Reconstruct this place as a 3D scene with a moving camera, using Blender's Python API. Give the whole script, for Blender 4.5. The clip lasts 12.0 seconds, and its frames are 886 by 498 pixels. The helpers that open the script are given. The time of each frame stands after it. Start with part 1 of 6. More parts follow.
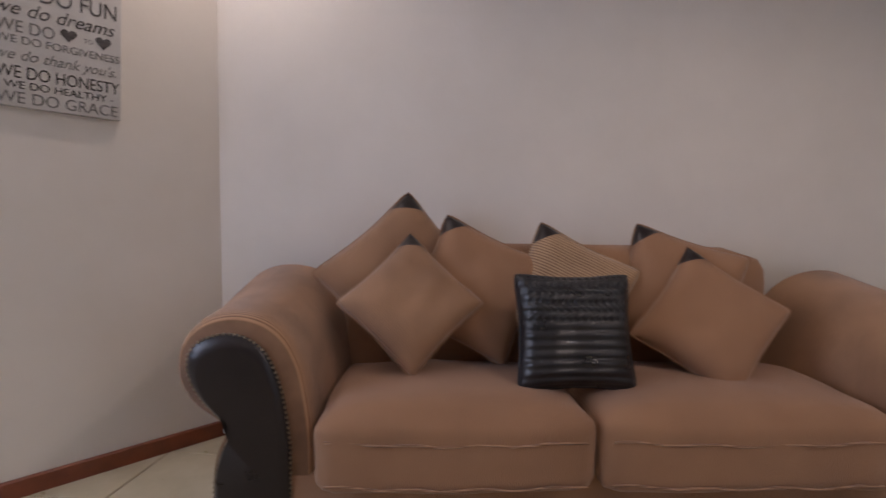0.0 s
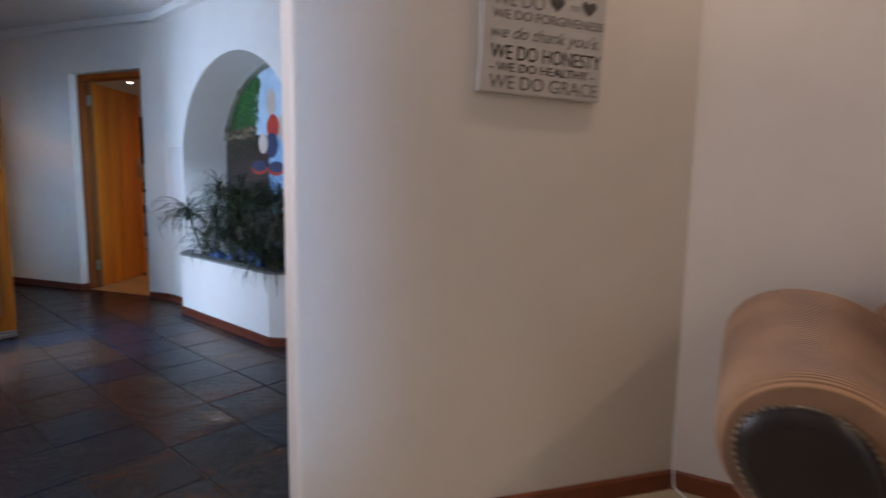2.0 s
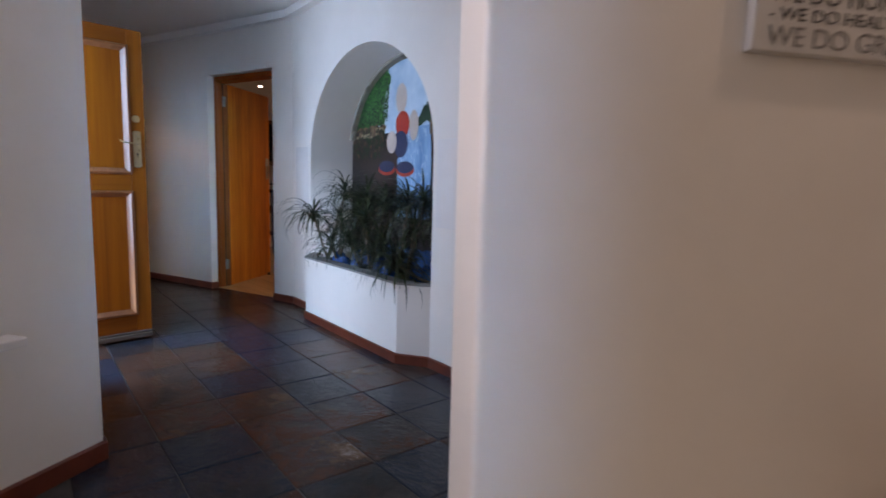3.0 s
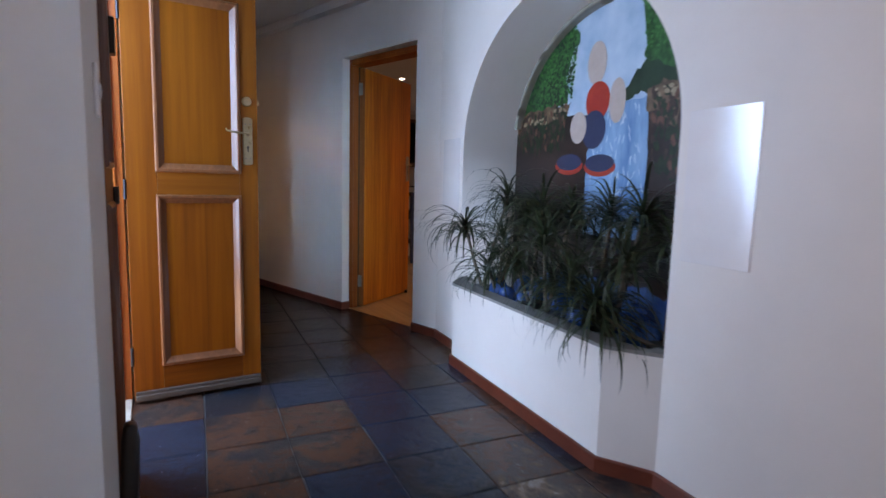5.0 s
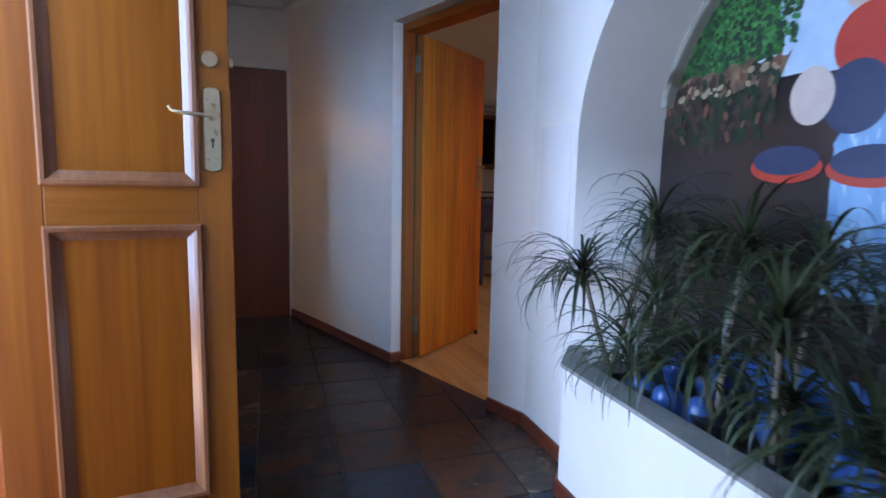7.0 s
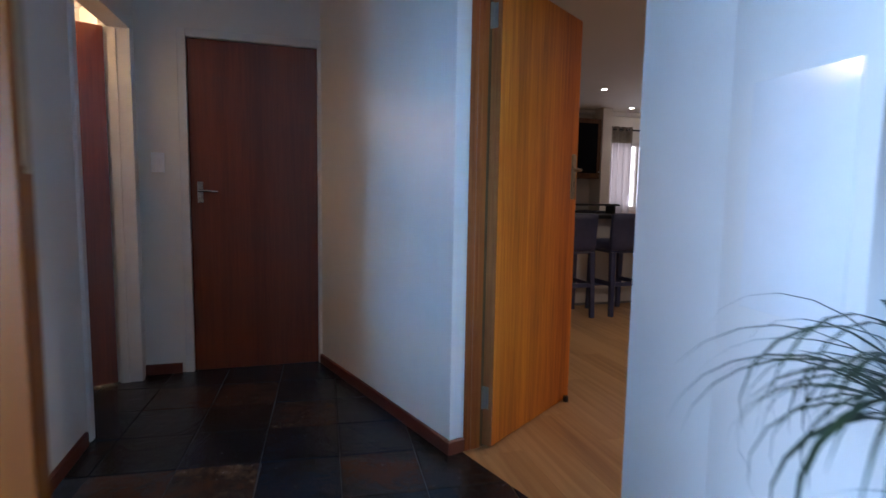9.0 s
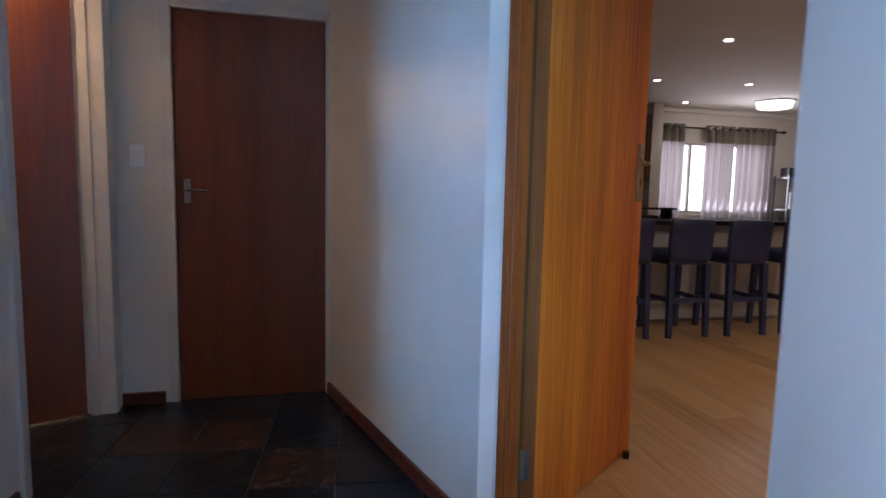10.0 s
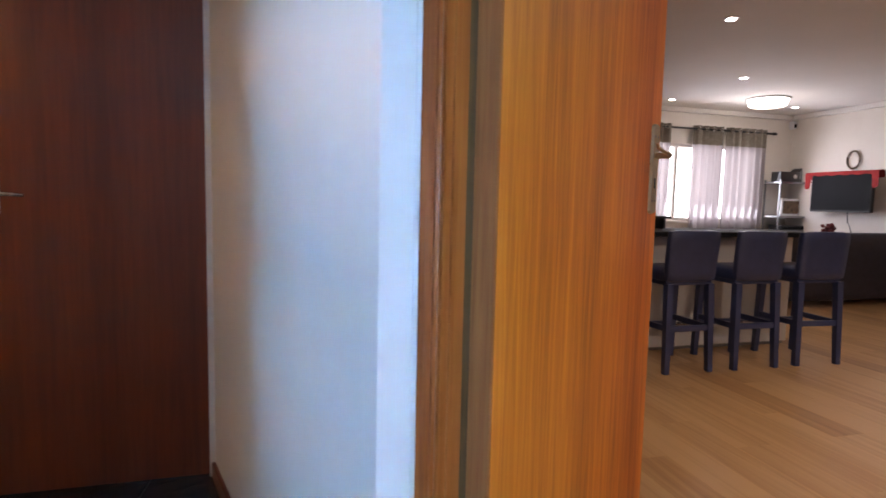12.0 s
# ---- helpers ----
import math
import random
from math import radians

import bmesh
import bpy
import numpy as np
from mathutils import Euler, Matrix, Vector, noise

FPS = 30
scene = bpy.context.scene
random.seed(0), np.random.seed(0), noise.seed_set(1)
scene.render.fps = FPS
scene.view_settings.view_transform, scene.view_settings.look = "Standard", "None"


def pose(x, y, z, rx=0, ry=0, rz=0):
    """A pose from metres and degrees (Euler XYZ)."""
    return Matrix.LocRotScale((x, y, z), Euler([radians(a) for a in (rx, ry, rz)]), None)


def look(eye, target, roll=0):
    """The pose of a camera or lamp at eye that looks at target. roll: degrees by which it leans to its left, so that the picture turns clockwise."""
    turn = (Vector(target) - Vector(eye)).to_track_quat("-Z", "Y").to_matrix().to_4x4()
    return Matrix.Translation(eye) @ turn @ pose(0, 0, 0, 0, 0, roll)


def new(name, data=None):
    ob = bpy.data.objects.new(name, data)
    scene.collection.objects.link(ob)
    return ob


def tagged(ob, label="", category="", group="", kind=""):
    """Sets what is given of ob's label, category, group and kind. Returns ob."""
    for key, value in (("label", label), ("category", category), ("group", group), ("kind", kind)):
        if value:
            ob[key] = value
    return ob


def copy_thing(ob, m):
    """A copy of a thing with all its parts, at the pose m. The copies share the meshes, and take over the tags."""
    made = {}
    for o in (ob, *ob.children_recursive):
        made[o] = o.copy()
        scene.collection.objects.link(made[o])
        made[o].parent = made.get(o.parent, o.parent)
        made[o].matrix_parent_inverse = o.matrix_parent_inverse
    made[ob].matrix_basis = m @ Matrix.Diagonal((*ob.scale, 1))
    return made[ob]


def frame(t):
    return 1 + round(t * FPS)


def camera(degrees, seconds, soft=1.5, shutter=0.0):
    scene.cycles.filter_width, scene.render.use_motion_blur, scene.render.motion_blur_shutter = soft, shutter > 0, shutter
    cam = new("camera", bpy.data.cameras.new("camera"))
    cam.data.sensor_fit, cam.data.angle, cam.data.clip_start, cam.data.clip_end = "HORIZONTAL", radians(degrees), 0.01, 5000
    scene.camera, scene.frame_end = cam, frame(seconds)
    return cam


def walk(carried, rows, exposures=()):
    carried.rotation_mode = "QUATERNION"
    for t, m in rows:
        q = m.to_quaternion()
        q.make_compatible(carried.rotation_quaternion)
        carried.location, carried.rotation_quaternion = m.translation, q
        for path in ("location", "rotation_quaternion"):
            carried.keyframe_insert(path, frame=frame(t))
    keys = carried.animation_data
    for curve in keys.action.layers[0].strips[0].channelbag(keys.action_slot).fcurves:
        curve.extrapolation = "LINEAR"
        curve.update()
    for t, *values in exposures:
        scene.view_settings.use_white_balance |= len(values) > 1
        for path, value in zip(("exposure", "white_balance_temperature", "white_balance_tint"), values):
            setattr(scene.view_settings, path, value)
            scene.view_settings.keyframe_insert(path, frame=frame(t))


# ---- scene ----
cam = camera(78.0, 12.0, shutter=0.5)
DOOR_W, BOUNCE_W, LOUNGE_W, BEAM_W = 112, 20, 16, 3.9
PATH = [
    (0, (0.422, 0.85, 1.08), (-0.931, 2.314, 0.914), 0.9),
    (0.5, (0.273, 0.76, 1.153), (-1.17, 2.125, 0.915), 0.9),
    (1, (0.054, 0.676, 1.126), (-1.534, 1.873, 0.907), 0.9),
    (1.5, (-0.195, 0.644, 1.161), (-1.952, 1.562, 0.902), 0.9),
    (2, (-0.382, 0.588, 1.114), (-2.282, 1.165, 0.876), 0.9),
    (2.5, (-0.622, 0.491, 1.111), (-2.572, 0.869, 0.879), 1.4),
    (3, (-0.877, 0.437, 1.106), (-2.852, 0.652, 0.871), 1.4),
    (3.5, (-1.147, 0.414, 1.087), (-3.134, 0.446, 0.857), 1.0),
    (3.7, (-1.245, 0.384, 1.081), (-3.232, 0.362, 0.851), 1.2),
    (5.5, (-2.43, 0.086, 1.117), (-4.389, -0.233, 0.874), 1.3),
    (6, (-2.75, 0.005, 1.139), (-4.7, -0.364, 0.892), 1.3),
    (6.5, (-3.077, -0.045, 1.147), (-5.015, -0.476, 0.909), 1.4),
    (7, (-3.352, -0.145, 1.146), (-5.277, -0.633, 0.907), 1.1),
    (7.5, (-3.621, -0.211, 1.126), (-5.535, -0.751, 0.907), 1.2),
    (7.7, (-3.69, -0.246, 1.133), (-5.601, -0.799, 0.922), 0.9),
    (9.5, (-4.704, -0.661, 1.131), (-6.554, -1.392, 0.932), 1.2),
    (10, (-4.969, -0.738, 1.121), (-6.796, -1.528, 0.927), 1.2),
    (10.5, (-5.226, -0.836, 1.141), (-7.041, -1.653, 0.945), 1.3),
    (11, (-5.436, -0.868, 1.137), (-7.251, -1.688, 0.947), 1.2),
    (11.5, (-5.659, -0.882, 1.136), (-7.482, -1.686, 0.959), 1.2),
    (12, (-5.811, -0.892, 1.135), (-7.67, -1.61, 0.959), 1.3),
]
walk(cam, [(t, look(eye, target, roll)) for t, eye, target, roll in PATH],
     exposures=[(0.0, 0.44, 6450, 22), (1.0, 0.24, 6950, 22), (2.0, 0.1, 7600, 25), (3.0, 0.0, 8100, 29), (3.7, -0.05, 8400, 30), (5.3, 0.05, 7700, 31), (6.0, 0.14, 7000, 29), (7.7, 0.56, 7000, 28), (9.3, 0.42, 6150, 19), (10.5, 0.74, 6450, 21), (11.5, 1.2, 6600, 21), (12.0, 1.24, 6600, 21)])

# ---- world, sun, lights ----
CEIL = 2.55
world = bpy.data.worlds.new("sky")
scene.world = world
world.use_nodes = True
sky = world.node_tree.nodes.new("ShaderNodeTexSky")
sky.sky_type, sky.sun_disc, sky.sun_elevation, sky.sun_rotation = "NISHITA", False, radians(48), radians(20)
world.node_tree.links.new(sky.outputs[0], world.node_tree.nodes["Background"].inputs[0])
world.node_tree.nodes["Background"].inputs[1].default_value = 0.12


def lamp(name, kind, m, energy, color, **more):
    data = bpy.data.lights.new(name, kind)
    data.energy, data.color = energy, color
    if kind == "AREA":
        data.spread = radians(more.get("spread", 180))
        data.shape, data.size, data.size_y = "RECTANGLE", more["size"][0], more["size"][1]
    elif kind == "SUN":
        data.angle = more["angle"]
    else:
        data.shadow_soft_size = more.get("radius", 0.05)
    if kind == "SPOT":
        data.spot_size, data.spot_blend = radians(more.get("cone", 110)), 0.6
    ob = new(name, data)
    ob.matrix_world = m
    return ob


lamp("sun", "SUN", look((3, 8, 12), (0, 0, 0)), 3.0, (1, 0.95, 0.87), angle=radians(0.5))
# daylight in the front doorway, the lounge window and the living-room window
lamp("doorway_daylight", "AREA", look((-3.90, -1.92, 1.30), (-3.90 - 0.584, -1.92 + 0.811, 0.75)), DOOR_W, (0.29, 0.59, 1.0), size=(0.85, 1.9))
lamp("sunlit_paving_bounce", "AREA", look((-3.86, -1.97, 0.03), (-3.86 - 0.584, -1.97 + 0.811, 1.35)), BOUNCE_W, (1.0, 0.80, 0.58), size=(0.9, 0.7))
# added narrow blue beam onto the passage wall; its source is unseen
lamp("added_passage_beam", "AREA", look((4.58, 2.35, 1.25), (-6.75, -1.35, 1.1)), BEAM_W, (0.23, 0.56, 1.0), size=(0.8, 1.8), spread=8)
lamp("lounge_window_daylight", "AREA", look((-2.0, -1.20, 1.35), (-1.6, -0.3, 1.2)), 31, (0.58, 0.73, 1.0), size=(1.25, 1.4))
lamp("living_window_daylight", "AREA", look((-14.78, 0.03, 1.5), (-13.97, 0.62, 1.3)), 13, (0.88, 0.92, 1.0), size=(1.9, 1.05))


# ---- materials ----
def nodes_of(name):
    m = bpy.data.materials.new(name)
    m.use_nodes = True
    return m, m.node_tree, m.node_tree.nodes["Principled BSDF"]


def node(tree, kind, **values):
    n = tree.nodes.new(kind)
    for key, value in values.items():
        n.inputs[key].default_value = value
    return n


def ramp_of(tree, source, stops):
    r = tree.nodes.new("ShaderNodeValToRGB")
    while len(r.color_ramp.elements) < len(stops):
        r.color_ramp.elements.new(0.5)
    for e, (at, c) in zip(r.color_ramp.elements, stops):
        e.position, e.color = at, (*c, 1)
    tree.links.new(source, r.inputs[0])
    return r.outputs[0]


def space(tree, stretch=(1, 1, 1), turn=(0, 0, 0)):
    co = tree.nodes.new("ShaderNodeTexCoord")
    mp = tree.nodes.new("ShaderNodeMapping")
    mp.inputs["Scale"].default_value, mp.inputs["Rotation"].default_value = stretch, turn
    tree.links.new(co.outputs["Object"], mp.inputs[0])
    return mp.outputs[0]


def bumped(tree, bsdf, height, strength, distance=0.01):
    b = node(tree, "ShaderNodeBump", Strength=strength, Distance=distance)
    tree.links.new(height, b.inputs["Height"])
    tree.links.new(b.outputs[0], bsdf.inputs["Normal"])


def plain(name, a, b, scale=6.0, rough=0.6, bump=0.1, metal=0.0, fine=120.0, stretch=(1, 1, 1), rough_vary=0.1, coat=0.0):
    """Paint, cloth, metal or stone: two colours mixed by coarse noise, with fine relief."""
    m, tree, bsdf = nodes_of(name)
    at = space(tree, stretch)
    big = node(tree, "ShaderNodeTexNoise", Scale=scale, Detail=6.0, Roughness=0.6)
    tiny = node(tree, "ShaderNodeTexNoise", Scale=fine, Detail=3.0)
    for n in (big, tiny):
        tree.links.new(at, n.inputs["Vector"])
    tree.links.new(ramp_of(tree, big.outputs["Fac"], [(0.3, a), (0.72, b)]), bsdf.inputs["Base Color"])
    span = node(tree, "ShaderNodeMapRange", **{"To Min": max(0.02, rough - rough_vary), "To Max": min(1.0, rough + rough_vary)})
    tree.links.new(big.outputs["Fac"], span.inputs[0])
    tree.links.new(span.outputs[0], bsdf.inputs["Roughness"])
    bsdf.inputs["Metallic"].default_value = metal
    bsdf.inputs["Coat Weight"].default_value = coat
    mix = node(tree, "ShaderNodeMath")
    tree.links.new(big.outputs["Fac"], mix.inputs[0])
    tree.links.new(tiny.outputs["Fac"], mix.inputs[1])
    bumped(tree, bsdf, mix.outputs[0], bump)
    return m


def wood(name, a, b, c, rough=0.35, along="z", scale=1.0, per_object=0.0, coat=0.3, bump=0.06):
    """Varnished wood: streaked grain along one axis, with slow patches."""
    m, tree, bsdf = nodes_of(name)
    k = {"z": (26, 26, 0.9), "x": (0.9, 26, 26), "y": (26, 0.9, 26)}[along]
    at = space(tree, tuple(v * scale for v in k))
    slow = space(tree, tuple(0.10 * v * scale for v in k))
    info = tree.nodes.new("ShaderNodeObjectInfo")
    grain = node(tree, "ShaderNodeTexNoise", Scale=2.2, Detail=8.0, Roughness=0.62, Distortion=0.5)
    patch = node(tree, "ShaderNodeTexNoise", Scale=1.4, Detail=3.0)
    grain.noise_dimensions = patch.noise_dimensions = "4D"
    tree.links.new(at, grain.inputs["Vector"])
    tree.links.new(slow, patch.inputs["Vector"])
    shift = node(tree, "ShaderNodeMath")
    shift.operation = "MULTIPLY"
    shift.inputs[1].default_value = 40.0
    tree.links.new(info.outputs["Random"], shift.inputs[0])
    tree.links.new(shift.outputs[0], grain.inputs["W"])
    tree.links.new(shift.outputs[0], patch.inputs["W"])
    add = node(tree, "ShaderNodeMath")
    add.operation = "MULTIPLY_ADD"
    add.inputs[1].default_value = 0.55
    tree.links.new(patch.outputs["Fac"], add.inputs[0])
    half = node(tree, "ShaderNodeMath")
    half.operation = "MULTIPLY"
    half.inputs[1].default_value = 0.5
    tree.links.new(grain.outputs["Fac"], half.inputs[0])
    tree.links.new(half.outputs[0], add.inputs[2])
    value = add.outputs[0]
    if per_object:
        tint = node(tree, "ShaderNodeMath")
        tint.operation = "MULTIPLY_ADD"
        tint.inputs[1].default_value = per_object
        tree.links.new(info.outputs["Random"], tint.inputs[0])
        tree.links.new(value, tint.inputs[2])
        value = tint.outputs[0]
    tree.links.new(ramp_of(tree, value, [(0.40, a), (0.52, b), (0.65, c)]), bsdf.inputs["Base Color"])
    bsdf.inputs["Roughness"].default_value = rough
    bsdf.inputs["Coat Weight"].default_value = coat
    bsdf.inputs["Coat Roughness"].default_value = 0.25
    bumped(tree, bsdf, grain.outputs["Fac"], bump)
    return m


def corduroy(name, a, b, pitch=0.008, axis=2):
    """Ribbed upholstery: fine raised cords of two close colours."""
    m, tree, bsdf = nodes_of(name)
    co = tree.nodes.new("ShaderNodeTexCoord")
    sep = tree.nodes.new("ShaderNodeSeparateXYZ")
    tree.links.new(co.outputs["Object"], sep.inputs[0])
    freq = node(tree, "ShaderNodeMath")
    freq.operation = "MULTIPLY"
    freq.inputs[1].default_value = 2 * math.pi / pitch
    tree.links.new(sep.outputs[axis], freq.inputs[0])
    wave = node(tree, "ShaderNodeMath")
    wave.operation = "SINE"
    tree.links.new(freq.outputs[0], wave.inputs[0])
    span = node(tree, "ShaderNodeMapRange", **{"From Min": -1.0})
    tree.links.new(wave.outputs[0], span.inputs[0])
    patch = node(tree, "ShaderNodeTexNoise", Scale=5.0, Detail=5.0)
    tree.links.new(co.outputs["Object"], patch.inputs["Vector"])
    mix = node(tree, "ShaderNodeMath")
    mix.operation = "MULTIPLY_ADD"
    mix.inputs[1].default_value = 0.6
    tree.links.new(patch.outputs["Fac"], mix.inputs[0])
    low = node(tree, "ShaderNodeMath")
    low.operation = "MULTIPLY"
    low.inputs[1].default_value = 0.45
    tree.links.new(span.outputs[0], low.inputs[0])
    tree.links.new(low.outputs[0], mix.inputs[2])
    tree.links.new(ramp_of(tree, mix.outputs[0], [(0.2, a), (0.75, b)]), bsdf.inputs["Base Color"])
    bsdf.inputs["Roughness"].default_value = 0.9
    bsdf.inputs["Sheen Weight"].default_value = 0.25
    bumped(tree, bsdf, span.outputs[0], 0.5, 0.002)
    return m


def slate(name):
    """Riven slate: each tile takes its own hue, from blue-black to rust and ochre, and mottles towards it."""
    m, tree, bsdf = nodes_of(name)
    at = space(tree)
    info = tree.nodes.new("ShaderNodeObjectInfo")
    big = node(tree, "ShaderNodeTexNoise", Scale=4.0, Detail=8.0, Roughness=0.65, Distortion=0.6)
    big.noise_dimensions = "4D"
    fine = node(tree, "ShaderNodeTexNoise", Scale=26.0, Detail=6.0, Roughness=0.7)
    tree.links.new(at, big.inputs["Vector"])
    tree.links.new(at, fine.inputs["Vector"])
    w = node(tree, "ShaderNodeMath")
    w.operation = "MULTIPLY"
    w.inputs[1].default_value = 50.0
    tree.links.new(info.outputs["Random"], w.inputs[0])
    tree.links.new(w.outputs[0], big.inputs["W"])
    mix = node(tree, "ShaderNodeMath")
    mix.operation = "MULTIPLY_ADD"
    mix.inputs[1].default_value = 0.55
    tree.links.new(info.outputs["Random"], mix.inputs[0])
    part_of = node(tree, "ShaderNodeMath")
    part_of.operation = "MULTIPLY_ADD"
    part_of.inputs[1].default_value, part_of.inputs[2].default_value = 0.85, -0.36
    tree.links.new(big.outputs["Fac"], part_of.inputs[0])
    fleck = node(tree, "ShaderNodeMath")
    fleck.operation = "MULTIPLY_ADD"
    fleck.inputs[1].default_value = 0.34
    tree.links.new(fine.outputs["Fac"], fleck.inputs[0])
    tree.links.new(part_of.outputs[0], fleck.inputs[2])
    tree.links.new(fleck.outputs[0], mix.inputs[2])
    hue = ramp_of(tree, mix.outputs[0], [(0.12, (0.010, 0.014, 0.025)), (0.34, (0.019, 0.026, 0.040)), (0.46, (0.014, 0.016, 0.021)), (0.58, (0.034, 0.026, 0.023)),
                                         (0.68, (0.088, 0.034, 0.019)), (0.77, (0.038, 0.025, 0.021)), (0.86, (0.115, 0.070, 0.040)), (0.96, (0.22, 0.18, 0.155))])
    tree.links.new(hue, bsdf.inputs["Base Color"])
    bsdf.inputs["Specular IOR Level"].default_value = 0.28
    span = node(tree, "ShaderNodeMapRange", **{"To Min": 0.15, "To Max": 0.34})
    tree.links.new(fine.outputs["Fac"], span.inputs[0])
    tree.links.new(span.outputs[0], bsdf.inputs["Roughness"])
    add = node(tree, "ShaderNodeMath")
    add.operation = "MULTIPLY_ADD"
    add.inputs[1].default_value = 0.12
    tree.links.new(fine.outputs["Fac"], add.inputs[0])
    tree.links.new(big.outputs["Fac"], add.inputs[2])
    bumped(tree, bsdf, add.outputs[0], 0.5, 0.02)
    return m


def glowing(name, color, strength):
    m, tree, bsdf = nodes_of(name)
    bsdf.inputs["Base Color"].default_value = (*color, 1)
    bsdf.inputs["Emission Color"].default_value = (*color, 1)
    bsdf.inputs["Emission Strength"].default_value = strength
    return m


def sheer(name, color):
    m, tree, bsdf = nodes_of(name)
    bsdf.inputs["Base Color"].default_value = (*color, 1)
    bsdf.inputs["Roughness"].default_value = 0.9
    glow = node(tree, "ShaderNodeBsdfTranslucent", Color=(*color, 1))
    mix = node(tree, "ShaderNodeMixShader", Fac=0.6)
    tree.links.new(bsdf.outputs[0], mix.inputs[1])
    tree.links.new(glow.outputs[0], mix.inputs[2])
    tree.links.new(mix.outputs[0], tree.nodes["Material Output"].inputs[0])
    return m


PLASTER = plain("plaster_paint", (0.70, 0.655, 0.60), (0.78, 0.735, 0.68), scale=1.6, rough=0.5, bump=0.05, fine=60)
CEILING = plain("ceiling_paint", (0.74, 0.72, 0.69), (0.80, 0.78, 0.75), scale=1.0, rough=0.8, bump=0.02)
GLOSS_PAINT = plain("gloss_paint", (0.78, 0.75, 0.72), (0.84, 0.82, 0.79), scale=5, rough=0.13, bump=0.05, fine=30, rough_vary=0.04)
GLOSS_PAINT.node_tree.nodes["Principled BSDF"].inputs["Specular IOR Level"].default_value = 1.0
WHITE_PAINT = plain("white_gloss_paint", (0.66, 0.63, 0.60), (0.74, 0.71, 0.68), scale=7, rough=0.35, bump=0.04)
SKIRTING = plain("red_brown_skirting", (0.105, 0.022, 0.012), (0.175, 0.040, 0.020), scale=9, rough=0.35, bump=0.06)
LOUNGE_SKIRTING = plain("orange_red_skirting", (0.165, 0.042, 0.018), (0.26, 0.070, 0.028), scale=9, rough=0.35, bump=0.06)
SLATE = slate("riven_slate")
GROUT = plain("grey_grout", (0.035, 0.034, 0.034), (0.075, 0.072, 0.070), scale=14, rough=0.9, bump=0.3)
CREAM_TILE = plain("cream_tile", (0.52, 0.44, 0.28), (0.62, 0.54, 0.38), scale=6, rough=0.3, bump=0.03)
CREAM_GROUT = plain("brown_grout", (0.13, 0.10, 0.07), (0.18, 0.14, 0.10), scale=20, rough=0.9)
LAMINATE = wood("oak_laminate", (0.27, 0.125, 0.042), (0.47, 0.25, 0.095), (0.62, 0.37, 0.165), rough=0.3, along="x", scale=0.42, per_object=0.14, coat=0.25)
DOOR_WOOD = wood("golden_varnished_wood", (0.118, 0.023, 0.001), (0.195, 0.045, 0.002), (0.265, 0.071, 0.003), rough=0.42, coat=0.05, scale=0.32)
DOOR_RAIL = wood("golden_varnished_rail", (0.115, 0.023, 0.001), (0.175, 0.041, 0.002), (0.225, 0.060, 0.004), rough=0.42, along="x", coat=0.08, scale=0.4)
for golden in (DOOR_WOOD, DOOR_RAIL):
    golden.node_tree.nodes["Principled BSDF"].inputs["Specular IOR Level"].default_value = 0.22
MOULDING = wood("red_varnished_moulding", (0.11, 0.033, 0.012), (0.17, 0.055, 0.020), (0.23, 0.08, 0.032), rough=0.3, coat=0.12)
FRAME_WOOD = wood("orange_brown_frame_wood", (0.20, 0.039, 0.006), (0.32, 0.070, 0.010), (0.42, 0.108, 0.017), rough=0.42, coat=0.03)
VENEER = wood("orange_veneer", (0.30, 0.060, 0.004), (0.55, 0.140, 0.010), (0.74, 0.235, 0.020), rough=0.36, coat=0.12, scale=1.2)
DARK_DOOR = wood("dark_mahogany_veneer", (0.135, 0.026, 0.008), (0.185, 0.038, 0.012), (0.225, 0.05, 0.016), rough=0.34, coat=0.2, scale=1.3)
FABRIC = corduroy("tan_corduroy", (0.12, 0.058, 0.030), (0.46, 0.258, 0.142), 0.0075, 2)
FABRIC_ARM = corduroy("tan_corduroy_arm", (0.085, 0.040, 0.021), (0.49, 0.275, 0.152), 0.0115, 1)
FABRIC_X = corduroy("tan_corduroy_flat", (0.245, 0.122, 0.063), (0.375, 0.200, 0.106), 0.006, 0)
FABRIC_STRIPE = corduroy("striped_corduroy", (0.17, 0.088, 0.048), (0.52, 0.34, 0.20), 0.011, 2)
WORN_EDGE = wood("worn_varnished_edge", (0.16, 0.040, 0.010), (0.26, 0.072, 0.018), (0.36, 0.115, 0.034), rough=0.5, coat=0.0, scale=1.5)
LEATHER = plain("dark_brown_leather", (0.009, 0.006, 0.007), (0.017, 0.011, 0.011), scale=8, rough=0.3, bump=0.12, fine=220)
BLACK_LEATHER = plain("black_leather", (0.012, 0.012, 0.014), (0.022, 0.022, 0.025), scale=10, rough=0.3, bump=0.12, fine=200)
NAIL = plain("aged_brass_nail", (0.26, 0.21, 0.15), (0.34, 0.28, 0.2), scale=30, rough=0.35, metal=1.0)
BRASS = plain("satin_brass", (0.46, 0.38, 0.24), (0.55, 0.47, 0.31), scale=30, rough=0.3, metal=1.0, bump=0.02)
CHROME = plain("satin_chrome", (0.55, 0.54, 0.52), (0.62, 0.61, 0.59), scale=30, rough=0.25, metal=1.0, bump=0.02)
STEEL = plain("dull_steel", (0.25, 0.25, 0.26), (0.33, 0.33, 0.34), scale=20, rough=0.4, metal=1.0)
